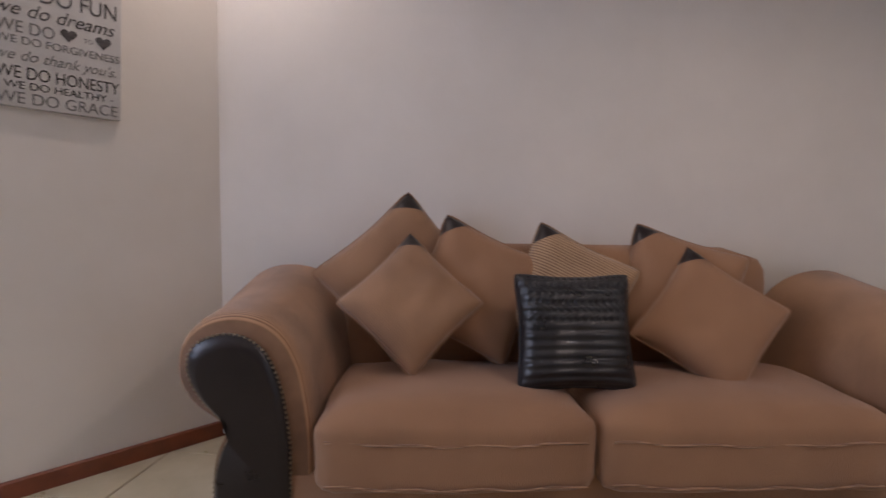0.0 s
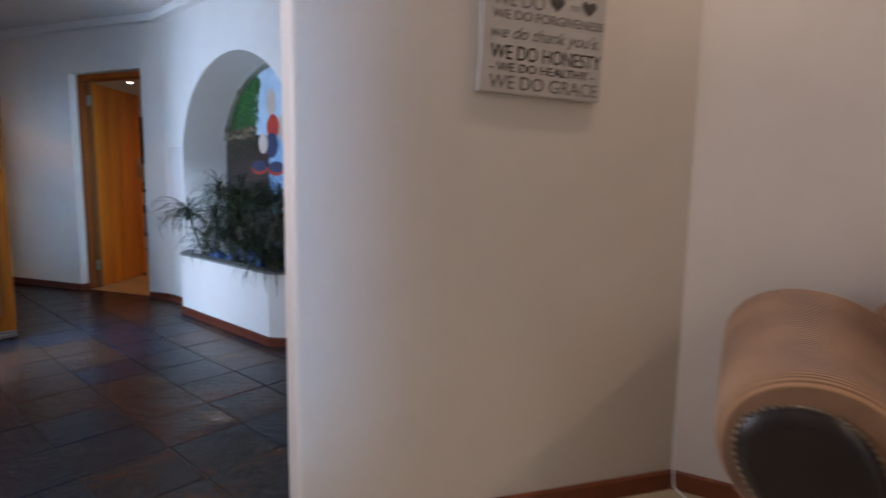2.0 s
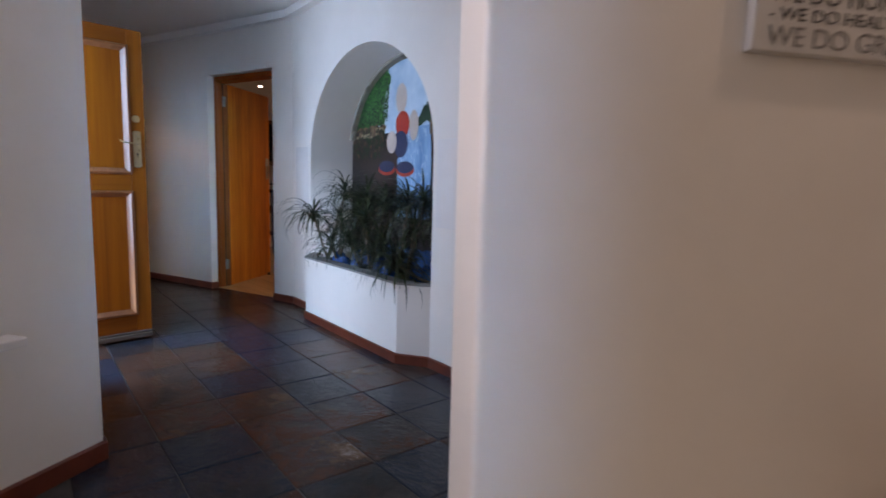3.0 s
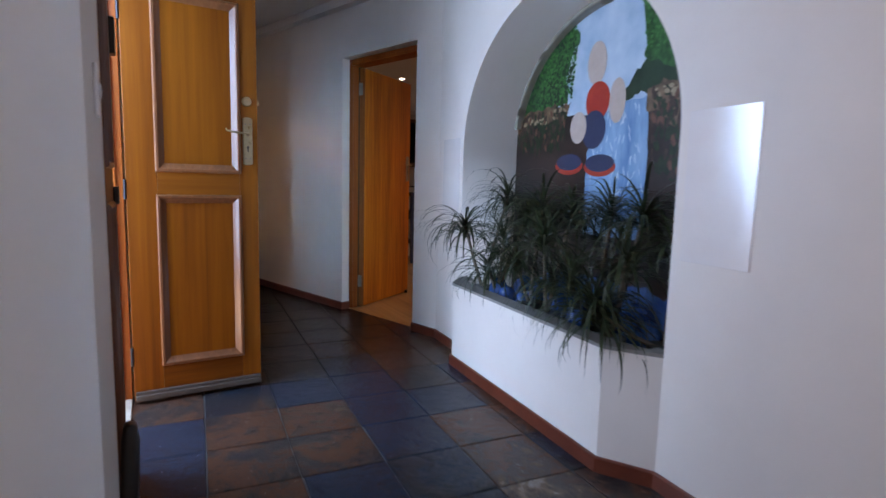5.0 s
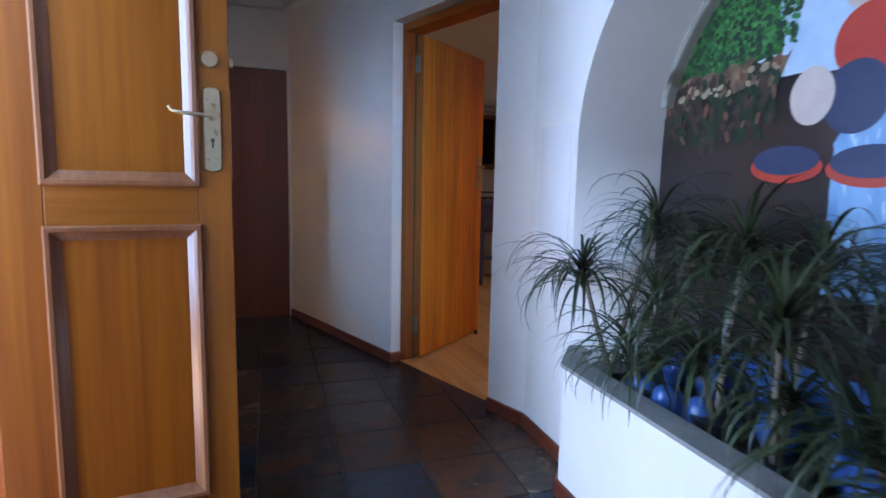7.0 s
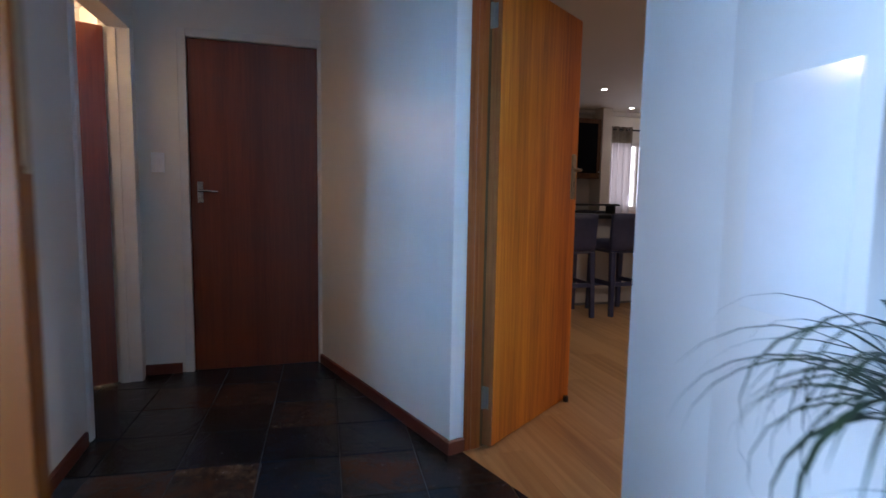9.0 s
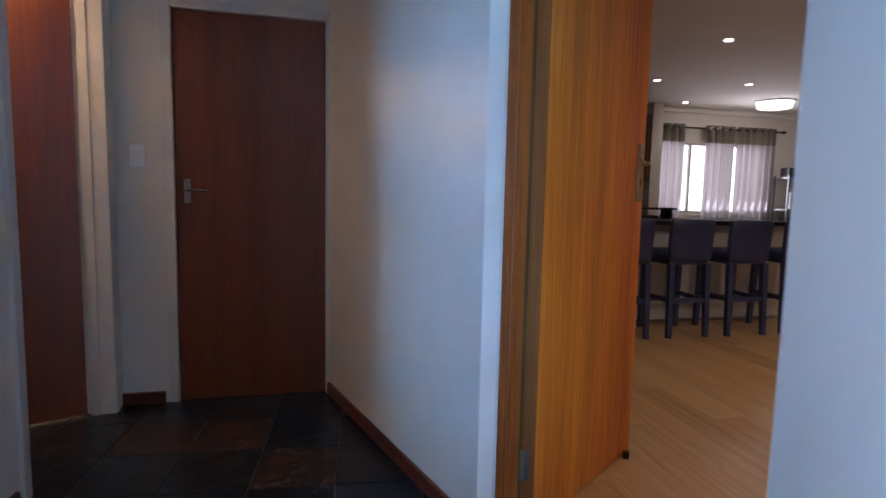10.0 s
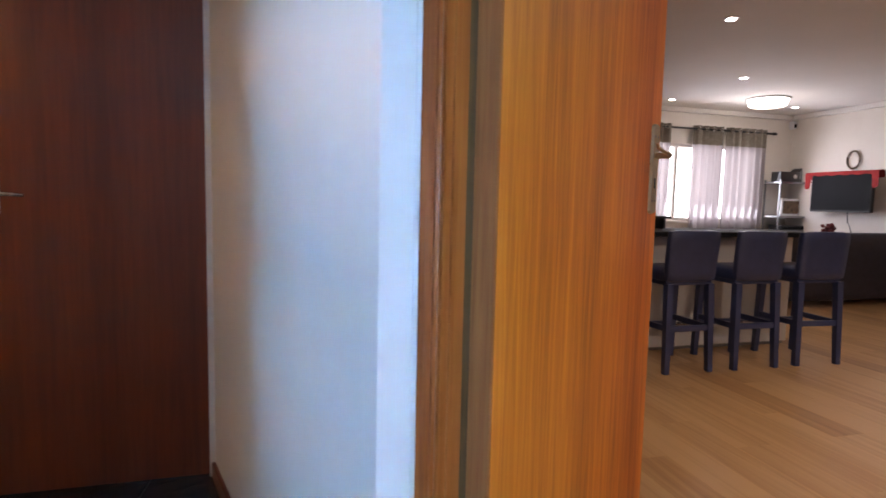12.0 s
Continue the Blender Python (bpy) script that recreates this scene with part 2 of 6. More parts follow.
BLACK = plain("black_plastic", (0.012, 0.012, 0.013), (0.02, 0.02, 0.021), scale=10, rough=0.4)
WHITE_PLASTIC = plain("white_plastic", (0.80, 0.82, 0.85), (0.86, 0.88, 0.90), scale=10, rough=0.3, bump=0.01)
CANVAS = plain("grey_white_canvas", (0.50, 0.49, 0.48), (0.60, 0.585, 0.57), scale=7, rough=0.85, bump=0.1, fine=300)
INK = plain("charcoal_ink", (0.055, 0.05, 0.05), (0.13, 0.12, 0.12), scale=60, rough=0.8, bump=0.02)
INK_PALE = plain("grey_ink", (0.16, 0.15, 0.15), (0.28, 0.27, 0.265), scale=60, rough=0.8, bump=0.02)
RENDERED = plain("grey_cement_rim", (0.20, 0.19, 0.175), (0.29, 0.275, 0.25), scale=12, rough=0.75, bump=0.2)
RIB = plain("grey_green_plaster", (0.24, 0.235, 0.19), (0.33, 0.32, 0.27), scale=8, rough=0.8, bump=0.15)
SOIL = plain("dark_soil", (0.02, 0.016, 0.012), (0.045, 0.035, 0.025), scale=30, rough=0.95, bump=0.8)
LEAF = plain("dark_green_leaf", (0.012, 0.021, 0.010), (0.044, 0.068, 0.022), scale=9, rough=0.42, bump=0.05)
STEM = plain("grey_brown_stem", (0.12, 0.09, 0.06), (0.22, 0.17, 0.12), scale=20, rough=0.8, bump=0.3)
BLUE_STONE = plain("blue_glazed_stone", (0.018, 0.07, 0.22), (0.045, 0.15, 0.40), scale=9, rough=0.25, bump=0.05)
WORN_TIMBER = plain("worn_brown_timber", (0.036, 0.024, 0.018), (0.08, 0.054, 0.040), scale=14, rough=0.6, bump=0.2, stretch=(0.2, 1, 1))
THRESHOLD = plain("pale_worn_threshold", (0.34, 0.27, 0.20), (0.48, 0.41, 0.33), scale=14, rough=0.5, bump=0.15)
BRICK = plain("dark_face_brick", (0.014, 0.010, 0.009), (0.032, 0.021, 0.018), scale=20, rough=0.85, bump=0.3)
MORTAR = plain("mortar", (0.05, 0.047, 0.045), (0.085, 0.08, 0.078), scale=30, rough=0.9)
PALE_BRICK = plain("pale_pink_brick", (0.40, 0.29, 0.23), (0.60, 0.47, 0.39), scale=16, rough=0.85, bump=0.4)
PALE_MORTAR = plain("pale_mortar", (0.38, 0.34, 0.30), (0.48, 0.44, 0.40), scale=30, rough=0.9)
POST_STEEL = plain("dark_grey_steel_paint", (0.010, 0.010, 0.012), (0.020, 0.020, 0.024), scale=14, rough=0.6, bump=0.1)
PAVING = plain("pale_paving", (0.42, 0.42, 0.42), (0.52, 0.52, 0.52), scale=5, rough=0.7)
BLUE_BLACK = plain("blue_black_leatherette", (0.026, 0.036, 0.095), (0.046, 0.060, 0.15), scale=8, rough=0.36, bump=0.08, fine=160)
COUNTER_TOP = plain("black_granite", (0.01, 0.01, 0.012), (0.03, 0.03, 0.034), scale=90, rough=0.75, bump=0.01)
COUNTER_WALL = plain("white_counter_front", (0.66, 0.64, 0.62), (0.73, 0.71, 0.69), scale=3, rough=0.5, bump=0.03)
COUNTER_TOP.node_tree.nodes["Principled BSDF"].inputs["Specular IOR Level"].default_value = 0.15
SHEER = sheer("sheer_curtain", (0.42, 0.39, 0.41))
CURTAIN_TOP = plain("taupe_curtain_band", (0.17, 0.15, 0.12), (0.25, 0.22, 0.18), scale=20, rough=0.9, bump=0.2)
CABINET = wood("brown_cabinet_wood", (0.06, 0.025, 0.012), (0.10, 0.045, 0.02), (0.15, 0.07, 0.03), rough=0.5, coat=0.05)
for matt in (WORN_EDGE, FRAME_WOOD):
    matt.node_tree.nodes["Principled BSDF"].inputs["Specular IOR Level"].default_value = 0.22
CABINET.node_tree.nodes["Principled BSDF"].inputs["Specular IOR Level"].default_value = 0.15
COUCH = plain("charcoal_upholstery", (0.035, 0.034, 0.050), (0.055, 0.053, 0.075), scale=12, rough=0.8, bump=0.2)
RED_CLOTH = plain("red_cloth", (0.22, 0.008, 0.008), (0.40, 0.02, 0.018), scale=20, rough=0.85, bump=0.2)
DARK_RED = plain("dark_red_petals", (0.07, 0.006, 0.006), (0.16, 0.012, 0.010), scale=20, rough=0.8, bump=0.2)
SCREEN = plain("black_screen", (0.004, 0.004, 0.005), (0.006, 0.006, 0.008), scale=4, rough=0.35, bump=0.0)
SCREEN.node_tree.nodes["Principled BSDF"].inputs["Specular IOR Level"].default_value = 0.05
BLIND = wood("dark_blind_slat", (0.02, 0.012, 0.008), (0.035, 0.02, 0.013), (0.05, 0.03, 0.02), rough=0.4, along="x")
LAMP_GLOW = glowing("lamp_glass", (1.0, 0.97, 0.88), 2.2)
SPOT_GLOW = glowing("downlight_bulb", (1.0, 0.95, 0.86), 14.0)
DAY_GLOW = glowing("bright_daylight_backdrop", (0.95, 0.97, 1.0), 1.6)
P_SKY = plain("painted_sky", (0.26, 0.42, 0.56), (0.50, 0.62, 0.70), scale=5, rough=0.4, bump=0.05)
P_TREE = plain("painted_foliage", (0.004, 0.04, 0.012), (0.03, 0.18, 0.045), scale=28, rough=0.4, bump=0.1)
P_DARK = plain("painted_dark_trees", (0.006, 0.02, 0.01), (0.02, 0.06, 0.025), scale=9, rough=0.4)
P_ROCK = plain("painted_rock", (0.03, 0.016, 0.011), (0.26, 0.16, 0.09), scale=16, rough=0.4, bump=0.1)
P_ROCK_DARK = plain("painted_dark_rock", (0.008, 0.007, 0.008), (0.06, 0.032, 0.024), scale=3, rough=0.35, bump=0.05)
P_FALL = plain("painted_waterfall", (0.06, 0.20, 0.40), (0.27, 0.47, 0.63), scale=9, rough=0.4, stretch=(1.6, 1.6, 0.35))
P_POOL = plain("painted_pool", (0.015, 0.06, 0.20), (0.04, 0.16, 0.40), scale=7, rough=0.35)
P_RUST = plain("painted_rust", (0.10, 0.035, 0.02), (0.19, 0.085, 0.05), scale=30, rough=0.4)
P_ROCK_BROWN = plain("painted_brown", (0.03, 0.016, 0.012), (0.075, 0.04, 0.028), scale=30, rough=0.4)
P_TAN = plain("painted_tan", (0.24, 0.17, 0.10), (0.40, 0.31, 0.20), scale=30, rough=0.4)
P_MOSS = plain("painted_moss", (0.008, 0.018, 0.009), (0.022, 0.050, 0.018), scale=30, rough=0.4)
P_LIGHT = plain("painted_light_green", (0.012, 0.13, 0.03), (0.05, 0.25, 0.06), scale=30, rough=0.4)
P_FOAM = plain("painted_foam", (0.34, 0.50, 0.62), (0.50, 0.64, 0.72), scale=20, rough=0.4)
P_RED = plain("painted_red", (0.42, 0.03, 0.02), (0.52, 0.06, 0.03), scale=9, rough=0.4)
P_NAVY = plain("painted_navy", (0.02, 0.03, 0.07), (0.04, 0.05, 0.10), scale=9, rough=0.4)
P_PALE = plain("painted_pale", (0.46, 0.36, 0.30), (0.56, 0.46, 0.40), scale=9, rough=0.4)


# ---- building helpers ----
def part(name, bm, material, parent=None, label="", smooth=0.0):
    """Links a bmesh as one mesh object under a thing or a part."""
    me = bpy.data.meshes.new(name)
    bm.normal_update()
    if smooth:
        for f in bm.faces:
            f.smooth = True
        for e in bm.edges:
            if len(e.link_faces) == 2 and e.calc_face_angle(0) > radians(smooth):
                e.smooth = False
    bm.to_mesh(me)
    bm.free()
    me.materials.append(material)
    ob = new(name, me)
    ob.parent = parent
    return tagged(ob, label=label)


def thing(name, m, label, category, group="", kind=""):
    ob = new(name)
    ob.empty_display_size = 0.1
    ob.matrix_world = m
    return tagged(ob, label, category, group, kind)


def block(bm, x0, x1, y0, y1, z0, z1, bevel=0.0, m=None):
    v = [bm.verts.new((x, y, z)) for z in (z0, z1) for y in (y0, y1) for x in (x0, x1)]
    f = [bm.faces.new([v[i] for i in q]) for q in ((0, 2, 3, 1), (4, 5, 7, 6), (0, 1, 5, 4), (2, 6, 7, 3), (0, 4, 6, 2), (1, 3, 7, 5))]
    made = v
    if bevel:
        es = list({e for q in f for e in q.edges})
        r = bmesh.ops.bevel(bm, geom=es, offset=bevel, segments=2, affect="EDGES", profile=0.5)
        made = list({x for q in r["faces"] for x in q.verts} | {x for x in v if x.is_valid})
    if m:
        bmesh.ops.transform(bm, matrix=m, verts=made)
    return bm


def slab(x0, x1, y0, y1, z0, z1, bevel=0.0):
    return block(bmesh.new(), x0, x1, y0, y1, z0, z1, bevel)


def tube(bm, pts, r, seg=8, r1=None):
    """A round bar along a line of points, tapering from r to r1."""
    pts = [Vector(p) for p in pts]
    rings = []
    for i, p in enumerate(pts):
        d = (pts[min(i + 1, len(pts) - 1)] - pts[max(i - 1, 0)]).normalized()
        a = d.cross(Vector((0, 0, 1)) if abs(d.z) < 0.9 else Vector((1, 0, 0))).normalized()
        b = d.cross(a)
        rr = r if r1 is None else r + (r1 - r) * i / (len(pts) - 1)
        rings.append([bm.verts.new(p + (a * math.cos(6.2832 * k / seg) + b * math.sin(6.2832 * k / seg)) * rr) for k in range(seg)])
    for u, w in zip(rings, rings[1:]):
        for k in range(seg):
            bm.faces.new([u[k], u[(k + 1) % seg], w[(k + 1) % seg], w[k]])
    bm.faces.new(rings[0][::-1])
    bm.faces.new(rings[-1])
    return bm


def puff(bm, centre, half, r, n=8, crown=0.0, wob=0.0):
    """A soft rounded box; crown lifts the middle of its top."""
    hx, hy, hz = half
    seen = {}

    def vert(p):
        key = tuple(round(c, 5) for c in p)
        if key not in seen:
            q = Vector((p[0] * hx, p[1] * hy, p[2] * hz))
            core = Vector([max(-(h - r), min(h - r, c)) for c, h in zip(q, half)])
            d = q - core
            v = core + (d.normalized() * r if d.length > 1e-6 else d)
            if p[2] > 0.99:
                v.z += crown * (1 - p[0] ** 4) * (1 - p[1] ** 4)
            if wob:
                v += Vector(noise.noise_vector(v * 5 + Vector(centre))) * wob
            seen[key] = bm.verts.new(v + Vector(centre))
        return seen[key]

    for axis in range(3):
        for side in (-1, 1):
            for i in range(n):
                for j in range(n):
                    quad = []
                    for di, dj in ((0, 0), (1, 0), (1, 1), (0, 1)):
                        p = [0, 0, 0]
                        p[axis], p[(axis + 1) % 3], p[(axis + 2) % 3] = side, -1 + 2 * (i + di) / n, -1 + 2 * (j + dj) / n
                        quad.append(vert(p))
                    bm.faces.new(quad if side > 0 else quad[::-1])
    return bm


def prism(bm, pts, z0, z1):
    lo = [bm.verts.new((x, y, z0)) for x, y in pts]
    hi = [bm.verts.new((x, y, z1)) for x, y in pts]
    bm.faces.new(lo[::-1])
    bm.faces.new(hi)
    for i in range(len(pts)):
        j = (i + 1) % len(pts)
        bm.faces.new([lo[i], lo[j], hi[j], hi[i]])
    return bm


def along(p0, p1):
    """The frame of a wall: x runs from p0 to p1, y to its left, z up; and its length."""
    d = Vector((p1[0] - p0[0], p1[1] - p0[1]))
    return pose(p0[0], p0[1], 0, 0, 0, math.degrees(math.atan2(d.y, d.x))), d.length


def wall(name, p0, p1, th, holes=(), z0=0.0, z1=CEIL, material=None, label="cream painted plaster wall", ends=(0, 0)):
    """A wall from p0 to p1, th thick to its left (right if negative), with holes (s0, s1, z0, z1) through it."""
    m, length = along(p0, p1)
    a, b = -ends[0], length + ends[1]
    S = sorted({a, b, *[h[0] for h in holes], *[h[1] for h in holes]})
    H = sorted({z0, z1, *[h[2] for h in holes], *[h[3] for h in holes]})
    bm = bmesh.new()

    def solid(i, k):
        if not (0 <= i < len(S) - 1 and 0 <= k < len(H) - 1):
            return False
        s, z = (S[i] + S[i + 1]) / 2, (H[k] + H[k + 1]) / 2
        return not any(h[0] <= s <= h[1] and h[2] <= z <= h[3] for h in holes)

    def quad(*c):
        bm.faces.new([bm.verts.new(v) for v in c])

    for i in range(len(S) - 1):
        for k in range(len(H) - 1):
            if not solid(i, k):
                continue
            s, t, c, e = S[i], S[i + 1], H[k], H[k + 1]
            quad((s, 0, c), (t, 0, c), (t, 0, e), (s, 0, e))
            quad((t, th, c), (s, th, c), (s, th, e), (t, th, e))
            if not solid(i - 1, k):
                quad((s, th, c), (s, 0, c), (s, 0, e), (s, th, e))
            if not solid(i + 1, k):
                quad((t, 0, c), (t, th, c), (t, th, e), (t, 0, e))
            if not solid(i, k - 1):
                quad((s, th, c), (t, th, c), (t, 0, c), (s, 0, c))
            if not solid(i, k + 1):
                quad((s, 0, e), (t, 0, e), (t, th, e), (s, th, e))
    bmesh.ops.remove_doubles(bm, verts=bm.verts, dist=1e-5)
    bmesh.ops.recalc_face_normals(bm, faces=bm.faces)
    ob = part(name, bm, material or PLASTER)
    ob.matrix_world = m
    return tagged(ob, label, "wall", kind="structure")


def strip(name, pts, height, thick, material, z0=0.0, label="red-brown skirting along the wall", cat="skirting"):
    """A mitred band along a line of plan points, laid to their left."""
    P = [Vector(p) for p in pts]
    D = [(b - a).normalized() for a, b in zip(P, P[1:])]
    N = [Vector((-d.y, d.x)) for d in D]
    off = []
    for i, p in enumerate(P):
        a, b = N[max(i - 1, 0)], N[min(i, len(N) - 1)]
        off.append(p + (a + b) * (thick / (1 + a.dot(b))))
    bm = bmesh.new()
    rows = []
    for p, q in zip(P, off):
        rows.append([bm.verts.new((*p, z0)), bm.verts.new((*q, z0)), bm.verts.new((*q, z0 + height - 0.006)),
                     bm.verts.new((*(q + (p - q) * 0.45), z0 + height)), bm.verts.new((*p, z0 + height))])
    for u, w in zip(rows, rows[1:]):
        for k in range(5):
            bm.faces.new([u[k], u[(k + 1) % 5], w[(k + 1) % 5], w[k]])
    bm.faces.new(rows[0])
    bm.faces.new(rows[-1][::-1])
    bmesh.ops.recalc_face_normals(bm, faces=bm.faces)
    return tagged(part(name, bm, material), label, cat, kind="structure")


def inside(poly, x, y):
    hit = False
    for (x0, y0), (x1, y1) in zip(poly, poly[1:] + poly[:1]):
        if (y0 > y) != (y1 > y) and x < (x1 - x0) * (y - y0) / (y1 - y0) + x0:
            hit = not hit
    return hit


# ---- plan ----
NEAR = (-1.977, 0.63)            # free end of the picture wall
CORNER = (-1.977, 1.975)         # picture wall meets sofa wall
POST = (-3.05, -0.65)            # corner between window wall and front wall
END_R, END_L = (-7.48, -2.51), (-6.85, -3.35)
FRONT_END = (-6.05, -2.81)
BEND = (-5.88, -0.37)            # kitchen-door wall turns into the niche wall
NICHE, _ = along(BEND, (-4.12, 0.70))
NICHE_X = Vector((0.8544, 0.5196))


def niche_at(s, q):
    return (BEND[0] + NICHE_X.x * s - NICHE_X.y * q, BEND[1] + NICHE_X.y * s + NICHE_X.x * q)


# ---- floors, ceiling, walls ----
def ground_slab(name, poly, z, material, label):
    return tagged(part(name, prism(bmesh.new(), poly, z - 0.1, z), material), label, "floor", kind="structure")


HALL = [(-2.3, -1.1), NEAR, (-1.977, 1.9), niche_at(4.2, 0.05), niche_at(0, 0.02), (-6.03, -0.57), (-6.56, -1.29), END_R, (-7.40, -2.7), END_L, (-7.5, -4.3), (-6.2, -4.6), FRONT_END, (-3.05, -0.66)]
LOUNGE = [NEAR, (-2.3, -1.1), (0.9, -2.41), (4.6, 0.5), (4.6, 5.6), (1.66, 5.6), CORNER]
LIVING = [(-6.03, -0.57), (-5.9, -0.36), (-5.0, 0.8), (-6.5, 8.0), (-12.5, 8.0), (-18.5, 1.0), (-15.0, -5.5), END_R, (-6.56, -1.29)]
floor_hall = ground_slab("floor_hall", HALL, -0.006, GROUT, "dark grout bed under riven slate floor tiles")
floor_lounge = ground_slab("floor_lounge", LOUNGE, -0.006, CREAM_GROUT, "brown grout bed under cream floor tiles")
floor_living = ground_slab("floor_living", LIVING, -0.006, CREAM_GROUT, "underlay of the oak laminate floor")
tagged(part("ceiling", prism(bmesh.new(), [(-19, -6), (-5.1, -6), (-5.75, -2.97), (-2.93, -0.94), (1.0, -2.70), (5.5, 0.55), (5.5, 9), (-19, 9)], CEIL, CEIL + 0.12), CEILING), "white painted plaster ceiling", "ceiling", kind="structure")
tagged(part("ground", slab(-300, 300, -300, 300, -0.4, -0.11), PAVING), "pale concrete paving outside the house", "ground", kind="structure")

picture_bm = prism(bmesh.new(), [NEAR, CORNER, (-1.977, 2.3), (-2.205, 2.3), (-2.205, 0.607)], 0, CEIL)
bmesh.ops.bevel(picture_bm, geom=[e for e in picture_bm.edges if abs(e.verts[0].co.z - e.verts[1].co.z) > 1 and e.verts[0].co.y < 1],
                offset=0.018, segments=4, affect="EDGES", profile=0.5)
tagged(part("wall_picture", picture_bm, PLASTER, smooth=40), "cream painted wall with a rounded free end", "wall", kind="structure")
wall("wall_sofa", (1.7, 5.652), CORNER, -0.2, label="cream painted lounge wall behind the sofa", ends=(0, 0.0))
wall("wall_lounge_back", (4.6, 5.6), (1.6, 5.6), -0.2, label="cream painted lounge wall")
# opening added for the blue passage beam
wall("wall_lounge_side", (4.6, 0.3), (4.6, 5.8), -0.2, holes=[(0.3, 2.9, 0.15, 2.3)], label="cream painted lounge wall")
wall("wall_lounge_corner", (0.85, -2.39), (4.7, 0.4), -0.2, label="cream painted lounge wall")
WIN_M, WIN_L = along(POST, (0.9, -2.41))
wall("wall_window", POST, (0.9, -2.41), -0.22, holes=[(0.352, 1.95, 0.58, 2.1)], label="cream painted lounge wall with a window")
FRONT_M, FRONT_L = along(FRONT_END, POST)
DOOR_A, DOOR_B = FRONT_L - 1.76, FRONT_L - 0.44
wall("wall_front", FRONT_END, POST, -0.22, holes=[(DOOR_A, DOOR_B, -0.1, 2.09)], label="cream painted hall wall with the front doorway", ends=(0, -0.002))
KIT_M, KIT_L = along(END_R, BEND)
wall("wall_kitchen_door", END_R, BEND, 0.22, holes=[(1.52, 2.42, -0.1, 2.10)], label="cream painted passage wall with the kitchen doorway")
END_M, _ = along(END_R, END_L)
wall("wall_end", (-7.48 - 0.12, -2.51 + 0.16), END_L, -0.15, holes=[(0.175, 0.995, -0.1, 2.055)], label="cream painted end wall of the passage", ends=(0, 0.02))
BED_M, BED_L = along(FRONT_END, END_L)
wall("wall_bedroom_door", FRONT_END, END_L, 0.15, holes=[(0.06, 0.86, -0.1, 2.06)], label="cream painted wall with the bedroom doorway")
wall("wall_bedroom_back", (-5.4, -4.9), (-7.9, -5.0), -0.15, label="cream painted bedroom wall")
wall("wall_bedroom_side", (-7.9, -5.0), (-7.12, -3.24), -0.15, label="cream painted bedroom wall")
wall("wall_bedroom_near", (-5.9, -2.95), (-5.3, -5.0), -0.15, label="cream painted bedroom wall")
tagged(part("floor_bedroom", prism(bmesh.new(), [FRONT_END, END_L, (-8, -5.1), (-5.2, -5.1)], -0.1, -0.004), GROUT), "dark bedroom floor", "floor", kind="structure")
wall("wall_behind_end", (-7.9, -2.2), (-7.2, -3.2), -0.1, label="plain wall behind the passage door")


